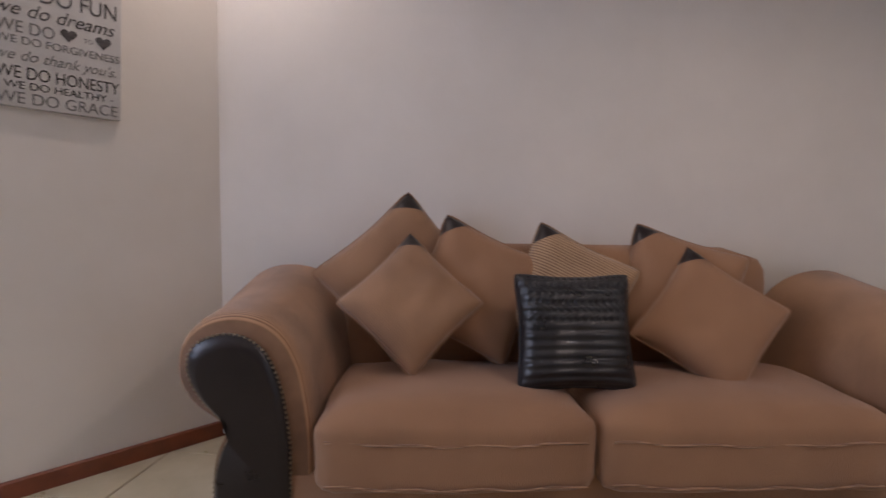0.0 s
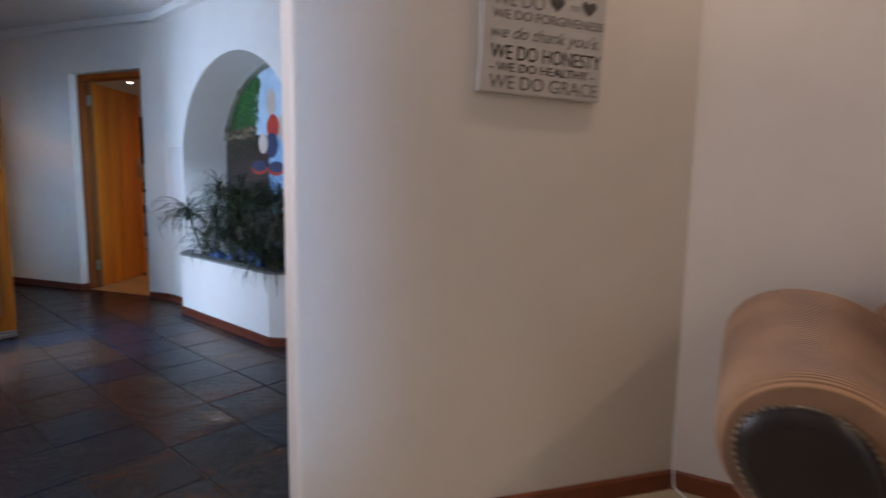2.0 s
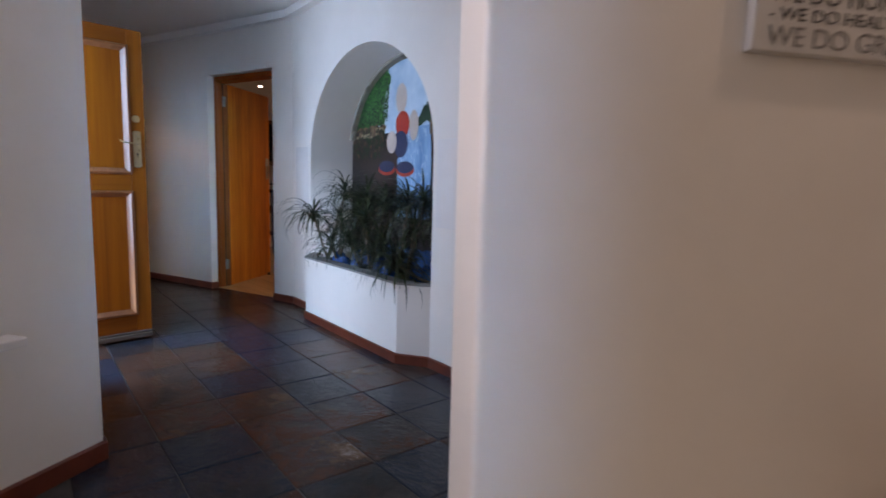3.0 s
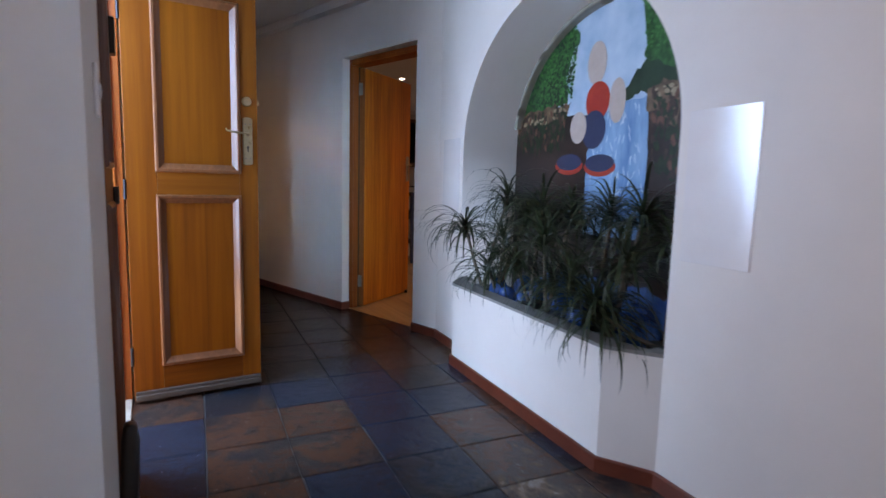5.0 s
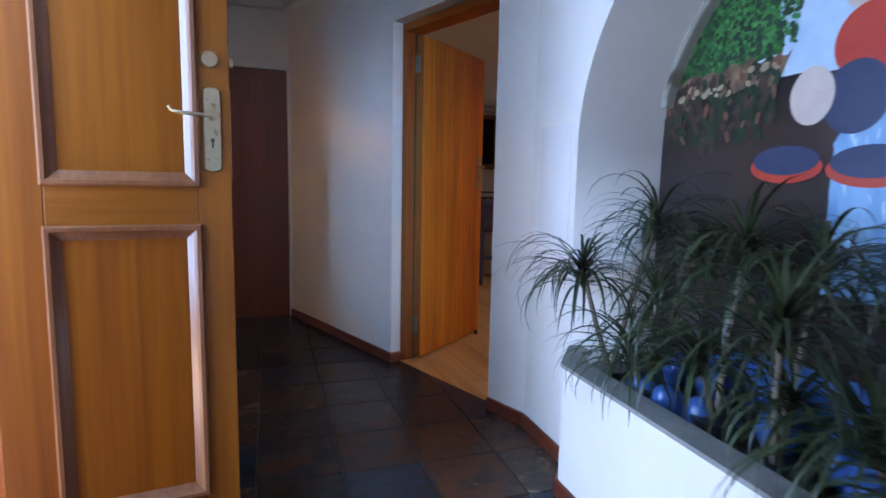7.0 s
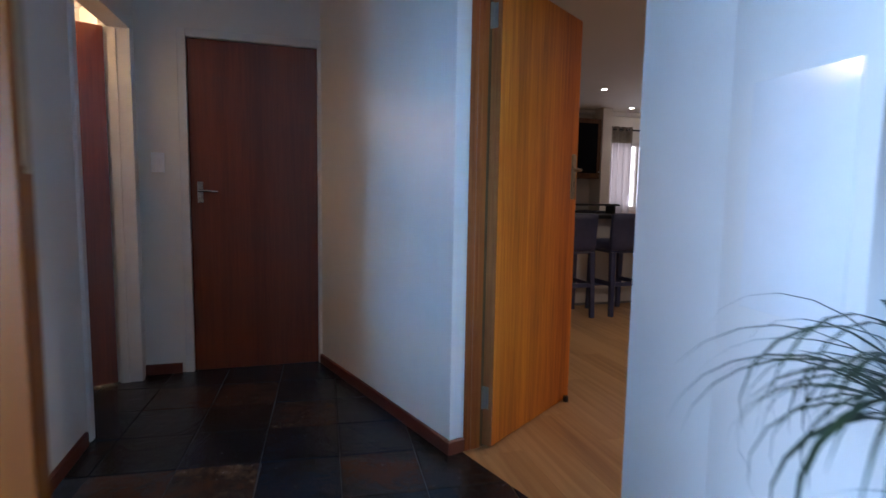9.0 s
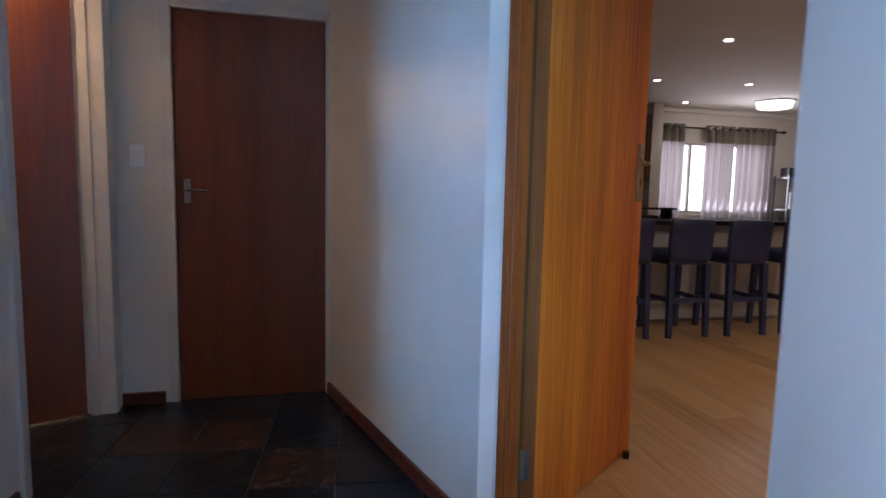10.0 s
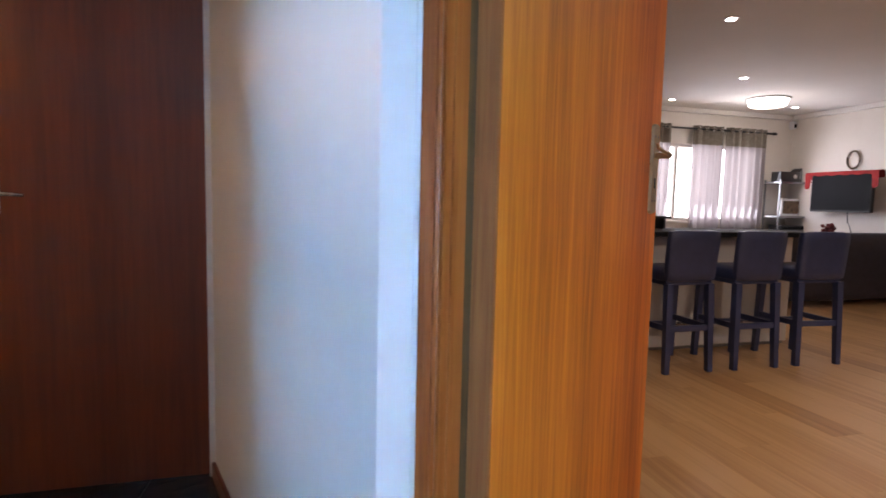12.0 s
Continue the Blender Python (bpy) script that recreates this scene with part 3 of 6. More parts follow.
def arched_wall():
    """The niche wall: an elliptical arch over the planter, as deep as the niche."""
    s0, s1, zs, rise, deep, sill = 0.375, 2.095, 1.30, 0.755, 0.39, 0.40
    mid, half = (s0 + s1) / 2, (s1 - s0) / 2
    n = 44
    S = [mid - half * math.cos(math.pi * i / n) for i in range(n + 1)]
    top = [zs + rise * math.sqrt(max(0, 1 - ((s - mid) / half) ** 2)) for s in S]
    bm = bmesh.new()

    def quad(*c):
        bm.faces.new([bm.verts.new(v) for v in c])

    quad((-0.02, 0, 0), (s0, 0, 0), (s0, 0, CEIL), (-0.02, 0, CEIL))
    quad((s1, 0, 0), (4.4, 0, 0), (4.4, 0, CEIL), (s1, 0, CEIL))
    quad((s0, 0, sill), (s0, deep, sill), (s0, deep, zs), (s0, 0, zs))
    quad((s1, deep, sill), (s1, 0, sill), (s1, 0, zs), (s1, deep, zs))
    quad((s0, 0, 0), (s1, 0, 0), (s1, 0, sill), (s0, 0, sill))
    for i in range(n):
        quad((S[i], 0, top[i]), (S[i + 1], 0, top[i + 1]), (S[i + 1], 0, CEIL), (S[i], 0, CEIL))
        quad((S[i], deep, top[i]), (S[i + 1], deep, top[i + 1]), (S[i + 1], 0, top[i + 1]), (S[i], 0, top[i]))
    quad((-0.02, deep + 0.15, 0), (-0.02, deep + 0.15, CEIL), (4.4, deep + 0.15, CEIL), (4.4, deep + 0.15, 0))
    quad((-0.02, 0, 0), (-0.02, 0, CEIL), (-0.02, deep + 0.15, CEIL), (-0.02, deep + 0.15, 0))
    bmesh.ops.remove_doubles(bm, verts=bm.verts, dist=1e-5)
    ob = part("wall_niche", bm, PLASTER, smooth=35)
    ob.matrix_world = NICHE
    tagged(ob, "cream painted hall wall with an arched niche", "wall", kind="structure")
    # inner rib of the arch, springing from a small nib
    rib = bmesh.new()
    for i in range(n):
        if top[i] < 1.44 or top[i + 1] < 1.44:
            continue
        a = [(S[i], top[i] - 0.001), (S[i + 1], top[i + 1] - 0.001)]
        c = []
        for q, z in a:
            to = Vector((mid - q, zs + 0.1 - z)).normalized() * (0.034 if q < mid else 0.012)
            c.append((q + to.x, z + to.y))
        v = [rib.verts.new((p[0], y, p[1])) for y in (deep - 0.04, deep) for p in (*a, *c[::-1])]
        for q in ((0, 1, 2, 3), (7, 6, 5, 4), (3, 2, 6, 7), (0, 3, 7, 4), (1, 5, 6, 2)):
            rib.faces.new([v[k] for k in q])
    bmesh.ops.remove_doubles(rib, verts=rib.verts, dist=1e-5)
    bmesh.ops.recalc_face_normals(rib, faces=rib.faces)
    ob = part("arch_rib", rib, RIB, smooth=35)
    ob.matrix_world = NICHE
    tagged(ob, "grey-green plaster rib inside the arch", "arch trim", kind="structure")


arched_wall()

# living room
G0 = Vector((-14.39, -0.82))
G_DIR = Vector((-0.5936, 0.8047))
FAR_M, _ = along(G0 - G_DIR * 5, G0 + G_DIR * 2.275)
far_l, far_r = G0 - G_DIR * 5, G0 + G_DIR * 2.275
wall("wall_living_far", far_l, far_r, 0.2, holes=[(4.55, 6.62, 0.92, 2.04)], label="cream painted living room wall with a wide window")
r_dir = Vector((0.809, 0.588))
wall("wall_living_right", far_r, far_r + r_dir * 8.5, 0.2, label="cream painted living room wall")
wall("wall_living_near", far_r + r_dir * 8.5, niche_at(1.5, 0.6), 0.2, label="cream painted living room wall")
wall("wall_living_left", (-7.6, -2.36), far_l, 0.2, label="cream painted kitchen wall")
nib = slab(4.30, 4.47, -0.32, 0.0, 0, CEIL)
ob = part("wall_nib", nib, PLASTER)
ob.matrix_world = FAR_M
tagged(ob, "cream painted wall nib beside the window", "wall", kind="structure")

# cornices
def cornice(name, pts):
    return strip(name, pts, 0.07, 0.07, CEILING, z0=CEIL - 0.07, label="white coved cornice under the ceiling", cat="cornice")


cornice("cornice_living", [far_r + r_dir * 8.4, far_r, far_l])
cornice("cornice_niche", [niche_at(4.2, 0), BEND, END_R, END_L, FRONT_END, POST, (0.9, -2.41)])
cornice("cornice_lounge", [(1.7, 5.652), CORNER, NEAR])

# skirtings
strip("baseboard_picture_wall", [(1.7, 5.652), CORNER, NEAR], 0.07, 0.014, LOUNGE_SKIRTING)
strip("baseboard_picture_back", [(-2.232, 0.62), (-2.232, 1.72)][::-1], 0.062, 0.014, SKIRTING)
RIM_OUT = [(0.40, 0.0), (0.573, -0.134), (1.92, -0.127), (2.095, 0.0)]
strip("baseboard_planter", [niche_at(4.2, 0)] + [niche_at(*p) for p in RIM_OUT[::-1]] + [BEND, tuple(KIT_M @ Vector((2.42, 0, 0)))[:2]], 0.062, 0.014, SKIRTING)
strip("baseboard_passage", [tuple(KIT_M @ Vector((1.52, 0.07, 0)))[:2], tuple(KIT_M @ Vector((1.52, 0, 0)))[:2], END_R], 0.062, 0.014, SKIRTING)
strip("baseboard_end", [tuple(END_M @ Vector((0.845, 0, 0)))[:2], END_L], 0.062, 0.014, SKIRTING)
strip("baseboard_front", [FRONT_END, tuple(FRONT_M @ Vector((DOOR_A, 0, 0)))[:2]], 0.062, 0.014, SKIRTING)
strip("baseboard_window_wall", [tuple(FRONT_M @ Vector((DOOR_B, 0, 0)))[:2], POST, (0.9, -2.41)], 0.075, 0.014, SKIRTING)
strip("baseboard_living", [far_r + r_dir * 8.4, far_r, far_l], 0.075, 0.014, WHITE_PAINT, label="white skirting along the living room wall")


# ---- lounge ----
SOFA_M = pose(*CORNER, 0, 0, 0, 45)          # x along the sofa wall, -y into the room


def rounded(pts, steps=4):
    """A smooth open line through the given points."""
    out = []
    n = len(pts)
    for i in range(n):
        p0, p1, p2, p3 = (Vector(pts[k]) for k in (max(i - 1, 0), i, min(i + 1, n - 1), min(i + 2, n - 1)))
        for k in range(steps if i < n - 1 else 1):
            u = k / steps
            out.append(0.5 * (2 * p1 + (p2 - p0) * u + (2 * p0 - 5 * p1 + 4 * p2 - p3) * u * u + (3 * p1 - p0 - 3 * p2 + p3) * u ** 3))
    return out


def sofa():
    t = thing("sofa", SOFA_M, "two-seater tan corduroy sofa with scroll arms and dark leather arm fronts", "sofa")
    left, right, mid, seam = 0.575, 2.455, 1.515, 1.462
    base = block(bmesh.new(), 0.42, 2 * mid - 0.42, -0.80, -0.14, 0.10, 0.215, 0.02)
    part("base", base, FABRIC_X, t, smooth=40)
    back = puff(bmesh.new(), (1.465, -0.215, 0.545), (0.885, 0.125, 0.36), 0.12, 10, 0.012)
    part("backrest", back, FABRIC_X, t, smooth=60)
    # the arm's front: a hanging scroll over a narrower shaft
    outline = [(0.245, 0.06), (0.245, 0.18), (0.262, 0.27), (0.286, 0.320), (0.290, 0.350), (0.272, 0.374), (0.236, 0.400), (0.182, 0.445), (0.145, 0.51), (0.136, 0.575), (0.152, 0.64), (0.196, 0.694),
               (0.262, 0.726), (0.34, 0.733), (0.42, 0.71), (0.485, 0.655), (0.53, 0.565), (0.555, 0.45), (0.571, 0.30), (0.573, 0.06)]
    facing = [(0.256, 0.075), (0.257, 0.19), (0.277, 0.275), (0.300, 0.325), (0.304, 0.358), (0.290, 0.385), (0.262, 0.412), (0.214, 0.468), (0.184, 0.53), (0.180, 0.585), (0.202, 0.63), (0.25, 0.658),
              (0.31, 0.667), (0.37, 0.65), (0.424, 0.60), (0.462, 0.51), (0.484, 0.40), (0.494, 0.29), (0.495, 0.075)]
    for side in (0, 1):
        turn = lambda pts: [((2 * mid - x), z) for x, z in pts][::-1] if side else pts
        pts = rounded(turn(outline))
        bm = bmesh.new()
        rows = []
        c = Vector((sum(p.x for p in pts), sum(p.y for p in pts))) / len(pts)
        for y, grow, up, flare in ((-0.795, 0.90, 0, 0), (-0.789, 0.935, 0, 0), (-0.775, 0.965, 0, 0), (-0.75, 0.988, 0, 0), (-0.715, 1.0, 0, 0),
                                   (-0.55, 1.0, 0.004, 0), (-0.35, 1.0, 0.04, 0.05), (-0.13, 1.0, 0.075, 0.14)):
            row = []
            for p in pts:
                out = ((2 * mid - p.x) if side else p.x) - 0.136
                x = c.x + (p.x - c.x) * grow + (-1 if side else 1) * flare * (out / 0.437) ** 2
                row.append(bm.verts.new((x, y, max(0.06, c.y + (p.y - c.y) * grow) + up * max(0, (p.y - 0.3) / 0.43))))
            rows.append(row)
        for u, w in zip(rows, rows[1:]):
            for k in range(len(u)):
                j = (k + 1) % len(u)
                bm.faces.new([u[k], u[j], w[j], w[k]])
        bm.faces.new(rows[0][::-1])
        bm.faces.new(rows[-1])
        bmesh.ops.recalc_face_normals(bm, faces=bm.faces)
        arm = part("arm", bm, FABRIC_ARM, t, smooth=60)
        inner = rounded(turn(facing))
        ci = Vector(((2 * mid - 0.345) if side else 0.345, 0.42))
        bm = bmesh.new()
        rings = [[bm.verts.new((p.x + (ci.x - p.x) * s, -y, p.y + (ci.y - p.y) * s * 0.8)) for p in inner]
                 for s, y in ((0, 0.785), (0, 0.803), (0.045, 0.811), (0.11, 0.818), (0.2, 0.823), (0.215, 0.8231))]
        for a, b in zip(rings, rings[1:]):
            for k in range(len(a)):
                j = (k + 1) % len(a)
                bm.faces.new([a[k], a[j], b[j], b[k]])
        bm.faces.new(rings[-1])
        bmesh.ops.triangulate(bm, faces=[f for f in bm.faces if len(f.verts) > 4])
        bmesh.ops.recalc_face_normals(bm, faces=bm.faces)
        part("arm_facing", bm, LEATHER, arm, "dark brown leather arm front", smooth=40)
        bm = bmesh.new()
        run, want = 0.0, 0.0
        for a, b in zip(inner, inner[1:]):
            seg = (b - a).length
            while want <= run + seg:
                p = a + (b - a) * ((want - run) / seg)
                bmesh.ops.create_icosphere(bm, subdivisions=1, radius=0.0058, matrix=Matrix.Translation((p.x, -0.804, p.y)))
                want += 0.0165
            run += seg
        tagged(part("nail_trim", bm, NAIL, arm, "row of brass nail heads", smooth=80), kind="stuff")
        foot_x = (2 * mid - 0.345) if side else 0.345
        for y in (-0.76, -0.22):
            part("foot", slab(foot_x - 0.04, foot_x + 0.04, y, y + 0.08, 0, 0.10, 0.006), LEATHER, t)
    for x0, x1 in ((left + 0.002, seam - 0.004), (seam + 0.004, right - 0.002)):
        c = puff(bmesh.new(), ((x0 + x1) / 2, -0.58, 0.297), ((x1 - x0) / 2, 0.305, 0.125), 0.055, 14, 0.05, 0.010)
        cushion = part("seat_cushion", c, FABRIC_X, t, smooth=60)
        for z in (0.215, 0.355):
            pipe = tube(bmesh.new(), [(x0 + 0.035 + (x1 - x0 - 0.07) * k / 14, -0.887 + 0.003 * math.sin(k), z + 0.005 * math.sin(k * 1.7) - 0.012 * math.sin(k / 14 * 3.14)) for k in range(15)], 0.0035, 6)
            part("piping", pipe, FABRIC, cushion, smooth=60)


sofa()


def throw_cushion(name, w, h, thick, m, material, label, caps=(), cap_mat=None, ribs=False, group="cushions on the sofa"):
    """A soft square cushion standing in its local x-z plane; caps: signs of the corners bound in leather."""
    t = thing(name, SOFA_M @ m, label, "cushion", group)
    n = 72 if ribs else 26
    body, cap = bmesh.new(), bmesh.new()
    for side in (-1, 1):
        grid = {}
        for i in range(n + 1):
            for j in range(n + 1):
                u, v = -1 + 2 * i / n, -1 + 2 * j / n
                x = w / 2 * u * (1 - 0.10 * (1 - v * v) * abs(u)) * (1 - 0.055 * (u * v) ** 6)
                z = h / 2 * v * (1 - 0.10 * (1 - u * u) * abs(v)) * (1 - 0.055 * (u * v) ** 6)
                y = thick / 2 * (max(0, (1 - u ** 4) * (1 - v ** 4))) ** 0.6
                wr = noise.noise(Vector((u * 2.2, v * 2.2, w * 9 + side))) * 0.012 * (1 - u * u * 0.5)
                if ribs:
                    y += (0.008 * abs(math.sin(v * 20)) + (0.004 * math.sin(u * 52 + 9 * abs(math.sin(v * 10))) if v > 0.15 else 0)) * (1 - u ** 6)
                grid[i, j] = Vector((x, side * (y + wr * (abs(u) < 0.98) * (abs(v) < 0.98)), z))
        for i in range(n):
            for j in range(n):
                u, v = -1 + 2 * (i + 0.5) / n, -1 + 2 * (j + 0.5) / n
                q = [grid[i, j], grid[i + 1, j], grid[i + 1, j + 1], grid[i, j + 1]]
                edge = 40 / n
                cut = [c for c in caps if abs(u * c[0] + v * c[1] - edge) < 0.5 / n]
                pieces = [(q, any(u * a + v * b > edge for a, b in caps))]
                if cut:
                    a, b = cut[0]
                    halves = ((0, 1, 2), (0, 2, 3)) if a * b < 0 else ((0, 1, 3), (1, 2, 3))
                    far = (1 if a > 0 else 0) if a * b < 0 else (1 if a > 0 else 0)
                    pieces = [([q[k] for k in halves[0]], far == 0 if a * b > 0 else a > 0), ([q[k] for k in halves[1]], far == 1 if a * b > 0 else a < 0)]
                for ps, capped in pieces:
                    bm = cap if capped else body
                    bm.faces.new([bm.verts.new(p) for p in (ps if side < 0 else ps[::-1])])
    for bm in (body, cap):
        bmesh.ops.remove_doubles(bm, verts=bm.verts, dist=1e-5)
    part("cover", body, material, t, smooth=80)
    if caps:
        part("corner_patch", cap, cap_mat or LEATHER, t, "dark leather corner", smooth=80)
    else:
        cap.free()
    seam = bmesh.new()
    ring = []
    for k in range(80):
        a = k / 20
        u, v = [(-1 + 2 * (a % 1), -1), (1, -1 + 2 * (a % 1)), (1 - 2 * (a % 1), 1), (-1, 1 - 2 * (a % 1))][int(a)]
        ring.append((w / 2 * u * (1 - 0.10 * (1 - v * v)) * (1 - 0.055 * (u * v) ** 6), 0, h / 2 * v * (1 - 0.10 * (1 - u * u)) * (1 - 0.055 * (u * v) ** 6)))
    tube(seam, ring + ring[:1], 0.004, 5)
    part("piping", seam, material, t, smooth=80)
    return t


def cush(a, o, z, tilt, spin, yaw=0):
    """Place: a along the wall, o out from it, centre height; leant back by tilt, turned in its plane by spin."""
    return pose(a, -o, z, -tilt, 0, yaw) @ pose(0, 0, 0, 0, spin, 0)


TIP = [(-1, 1)]
throw_cushion("cushion", 0.55, 0.55, 0.13, cush(0.838, 0.295, 0.772, 17, 50, 14), FABRIC, "tan ribbed cushion leaning in the sofa corner, leather tip up", TIP)
throw_cushion("cushion", 0.47, 0.47, 0.15, cush(1.112, 0.385, 0.748, 15, 25, 0), FABRIC_X, "plain tan cushion with a leather corner against the backrest", TIP)
throw_cushion("cushion", 0.46, 0.46, 0.14, cush(1.478, 0.395, 0.728, 15, 26, 0), FABRIC_STRIPE, "striped tan cushion with a leather corner against the backrest", TIP)
throw_cushion("cushion", 0.48, 0.48, 0.15, cush(1.925, 0.365, 0.735, 16, 17, -9), FABRIC_X, "plain tan cushion with one leather corner against the backrest", TIP)
throw_cushion("cushion", 0.405, 0.405, 0.13, cush(0.865, 0.495, 0.713, 23, 45, 3), FABRIC, "tan ribbed cushion standing on its corner on the sofa", TIP)
throw_cushion("cushion", 0.455, 0.455, 0.13, cush(1.99, 0.505, 0.65, 24, 35, -6), FABRIC_X, "plain tan cushion with a leather corner lying against another", TIP)
throw_cushion("leather_cushion", 0.43, 0.42, 0.12, cush(1.44, 0.625, 0.64, 17, 0, 2), BLACK_LEATHER, "black ribbed leather cushion standing on the sofa seat", ribs=True)


def words(text, size, m, material, parent, name="lettering", shear=0.0, width=None):
    """Flat lettering in the built-in font, turned into a mesh, in the local x-y plane of m; width: fitted width."""
    cu = bpy.data.curves.new(name, "FONT")
    cu.body, cu.size, cu.extrude, cu.shear = text, size, 0.0006, shear
    tmp = new(name, cu)
    me = bpy.data.meshes.new_from_object(tmp.evaluated_get(bpy.context.evaluated_depsgraph_get()))
    bpy.data.objects.remove(tmp)
    xs = [v.co.x for v in me.vertices]
    k = (width / (max(xs) - min(xs))) if width else 1.0
    me.transform(m @ Matrix.Diagonal((k, 1, 1, 1)) @ Matrix.Translation((-min(xs), 0, 0)))
    me.materials.clear()
    me.materials.append(material)
    ob = new(name, me)
    ob.parent = parent
    return ob


def picture():
    # x runs along the wall, y up, z out of it
    m = Matrix.Translation((NEAR[0], 1.166, 1.391)) @ Matrix(((0, 0, 1, 0), (1, 0, 0, 0), (0, 1, 0, 0), (0, 0, 0, 1))) @ pose(0, 0, 0, 0, 0, -2.0)
    t = thing("canvas_picture", m, "grey-white canvas print with charcoal lettering on the wall", "picture")
    part("canvas", slab(0, 0.408, 0, 0.60, 0.002, 0.032, 0.003), CANVAS, t)
    at = lambda x, y: Matrix.Translation((x, y, 0.0335))
    words("WE DO GRACE", 0.056, at(0.03, 0.012), INK_PALE, t, width=0.365)
    words("- WE DO HEALTHY -", 0.036, at(0.03, 0.062), INK, t, width=0.35)
    words("WE DO HONESTY", 0.060, at(0.03, 0.097), INK, t, width=0.37)
    words("we do thank you's.", 0.052, at(0.03, 0.158), INK_PALE, t, shear=0.35, width=0.36)
    words("WE DO FORGIVENESS", 0.038, at(0.03, 0.213), INK_PALE, t, width=0.37)
    words("WE DO", 0.058, at(0.03, 0.25), INK_PALE, t, width=0.165)
    words("TO", 0.022, at(0.283, 0.263), INK_PALE, t, width=0.03)
    words("we do dreams", 0.066, at(0.03, 0.308), INK, t, shear=0.35, width=0.355)
    words("WE DO FUN", 0.080, at(0.03, 0.368), INK, t, width=0.36)
    for x in (0.237, 0.347):
        bm = bmesh.new()
        pts = []
        for k in range(28):
            a = 2 * math.pi * k / 28
            pts.append((0.0016 * 16 * math.sin(a) ** 3, 0.0016 * (13 * math.cos(a) - 5 * math.cos(2 * a) - 2 * math.cos(3 * a) - math.cos(4 * a))))
        prism(bm, pts[::-1], 0.033, 0.0342)
        bmesh.ops.translate(bm, verts=bm.verts, vec=(x, 0.277, 0))
        part("heart", bm, INK, t)


picture()

# glass door added in the unseen lounge wall, round the beam's opening
gd = thing("glass_door", pose(4.6, 0.6, 0.15, 0, 0, 90), "added wide white framed glass door in the unseen lounge wall", "glass door", kind="structure")
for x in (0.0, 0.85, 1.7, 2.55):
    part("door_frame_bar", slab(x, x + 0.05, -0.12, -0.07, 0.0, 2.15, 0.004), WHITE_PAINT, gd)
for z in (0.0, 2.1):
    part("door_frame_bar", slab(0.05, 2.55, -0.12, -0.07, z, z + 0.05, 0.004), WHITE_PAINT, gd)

# lounge window: reveal, sill, blind
win = thing("window_1", WIN_M, "lounge window with a white sill and a dark slatted blind", "window", kind="structure")
part("window_sill", slab(0.315, 2.05, -0.2, 0.085, 0.555, 0.585, 0.005), WHITE_PAINT, win)
for x in (0.355, 1.18, 1.90):
    part("window_frame", slab(x, x + 0.045, -0.205, -0.165, 0.585, 2.1, 0.004), WHITE_PAINT, win)
part("pane", slab(0.40, 1.9, -0.19, -0.186, 0.6, 2.08), DAY_GLOW, win)
blind = thing("window_blind", WIN_M, "dark brown slatted blind in the lower lounge window", "blind")
for k in range(14):
    bm = slab(0.385, 1.93, -0.022, 0.022, -0.0015, 0.0015)
    bm.transform(pose(0, -0.035, 0.645 + k * 0.026, 40))
    part("slat", bm, BLIND, blind)
part("headrail", slab(0.38, 1.94, -0.065, -0.005, 1.01, 1.04, 0.004), BLIND, blind)
part("bottom_rail", slab(0.385, 1.93, -0.055, -0.015, 0.605, 0.628, 0.004), BLIND, blind)
part("cord", tube(bmesh.new(), [(0.39, -0.01, 0.95), (0.372, 0.0, 0.75), (0.365, 0.01, 0.65), (0.375, 0.03, 0.592), (0.43, 0.05, 0.589), (0.5, 0.03, 0.589)], 0.003, 6), BLACK, blind)
cable = thing("floor_cable", Matrix(), "thin white cable lying in the corner behind the sofa", "cable")
part("wire", tube(bmesh.new(), [(-1.95, 1.96, 0.30), (-1.945, 1.955, 0.1), (-1.93, 1.95, 0.03), (-1.86, 1.96, 0.012), (-1.74, 1.98, 0.008), (-1.6, 2.1, 0.008)], 0.004, 6), WHITE_PLASTIC, cable, smooth=80)


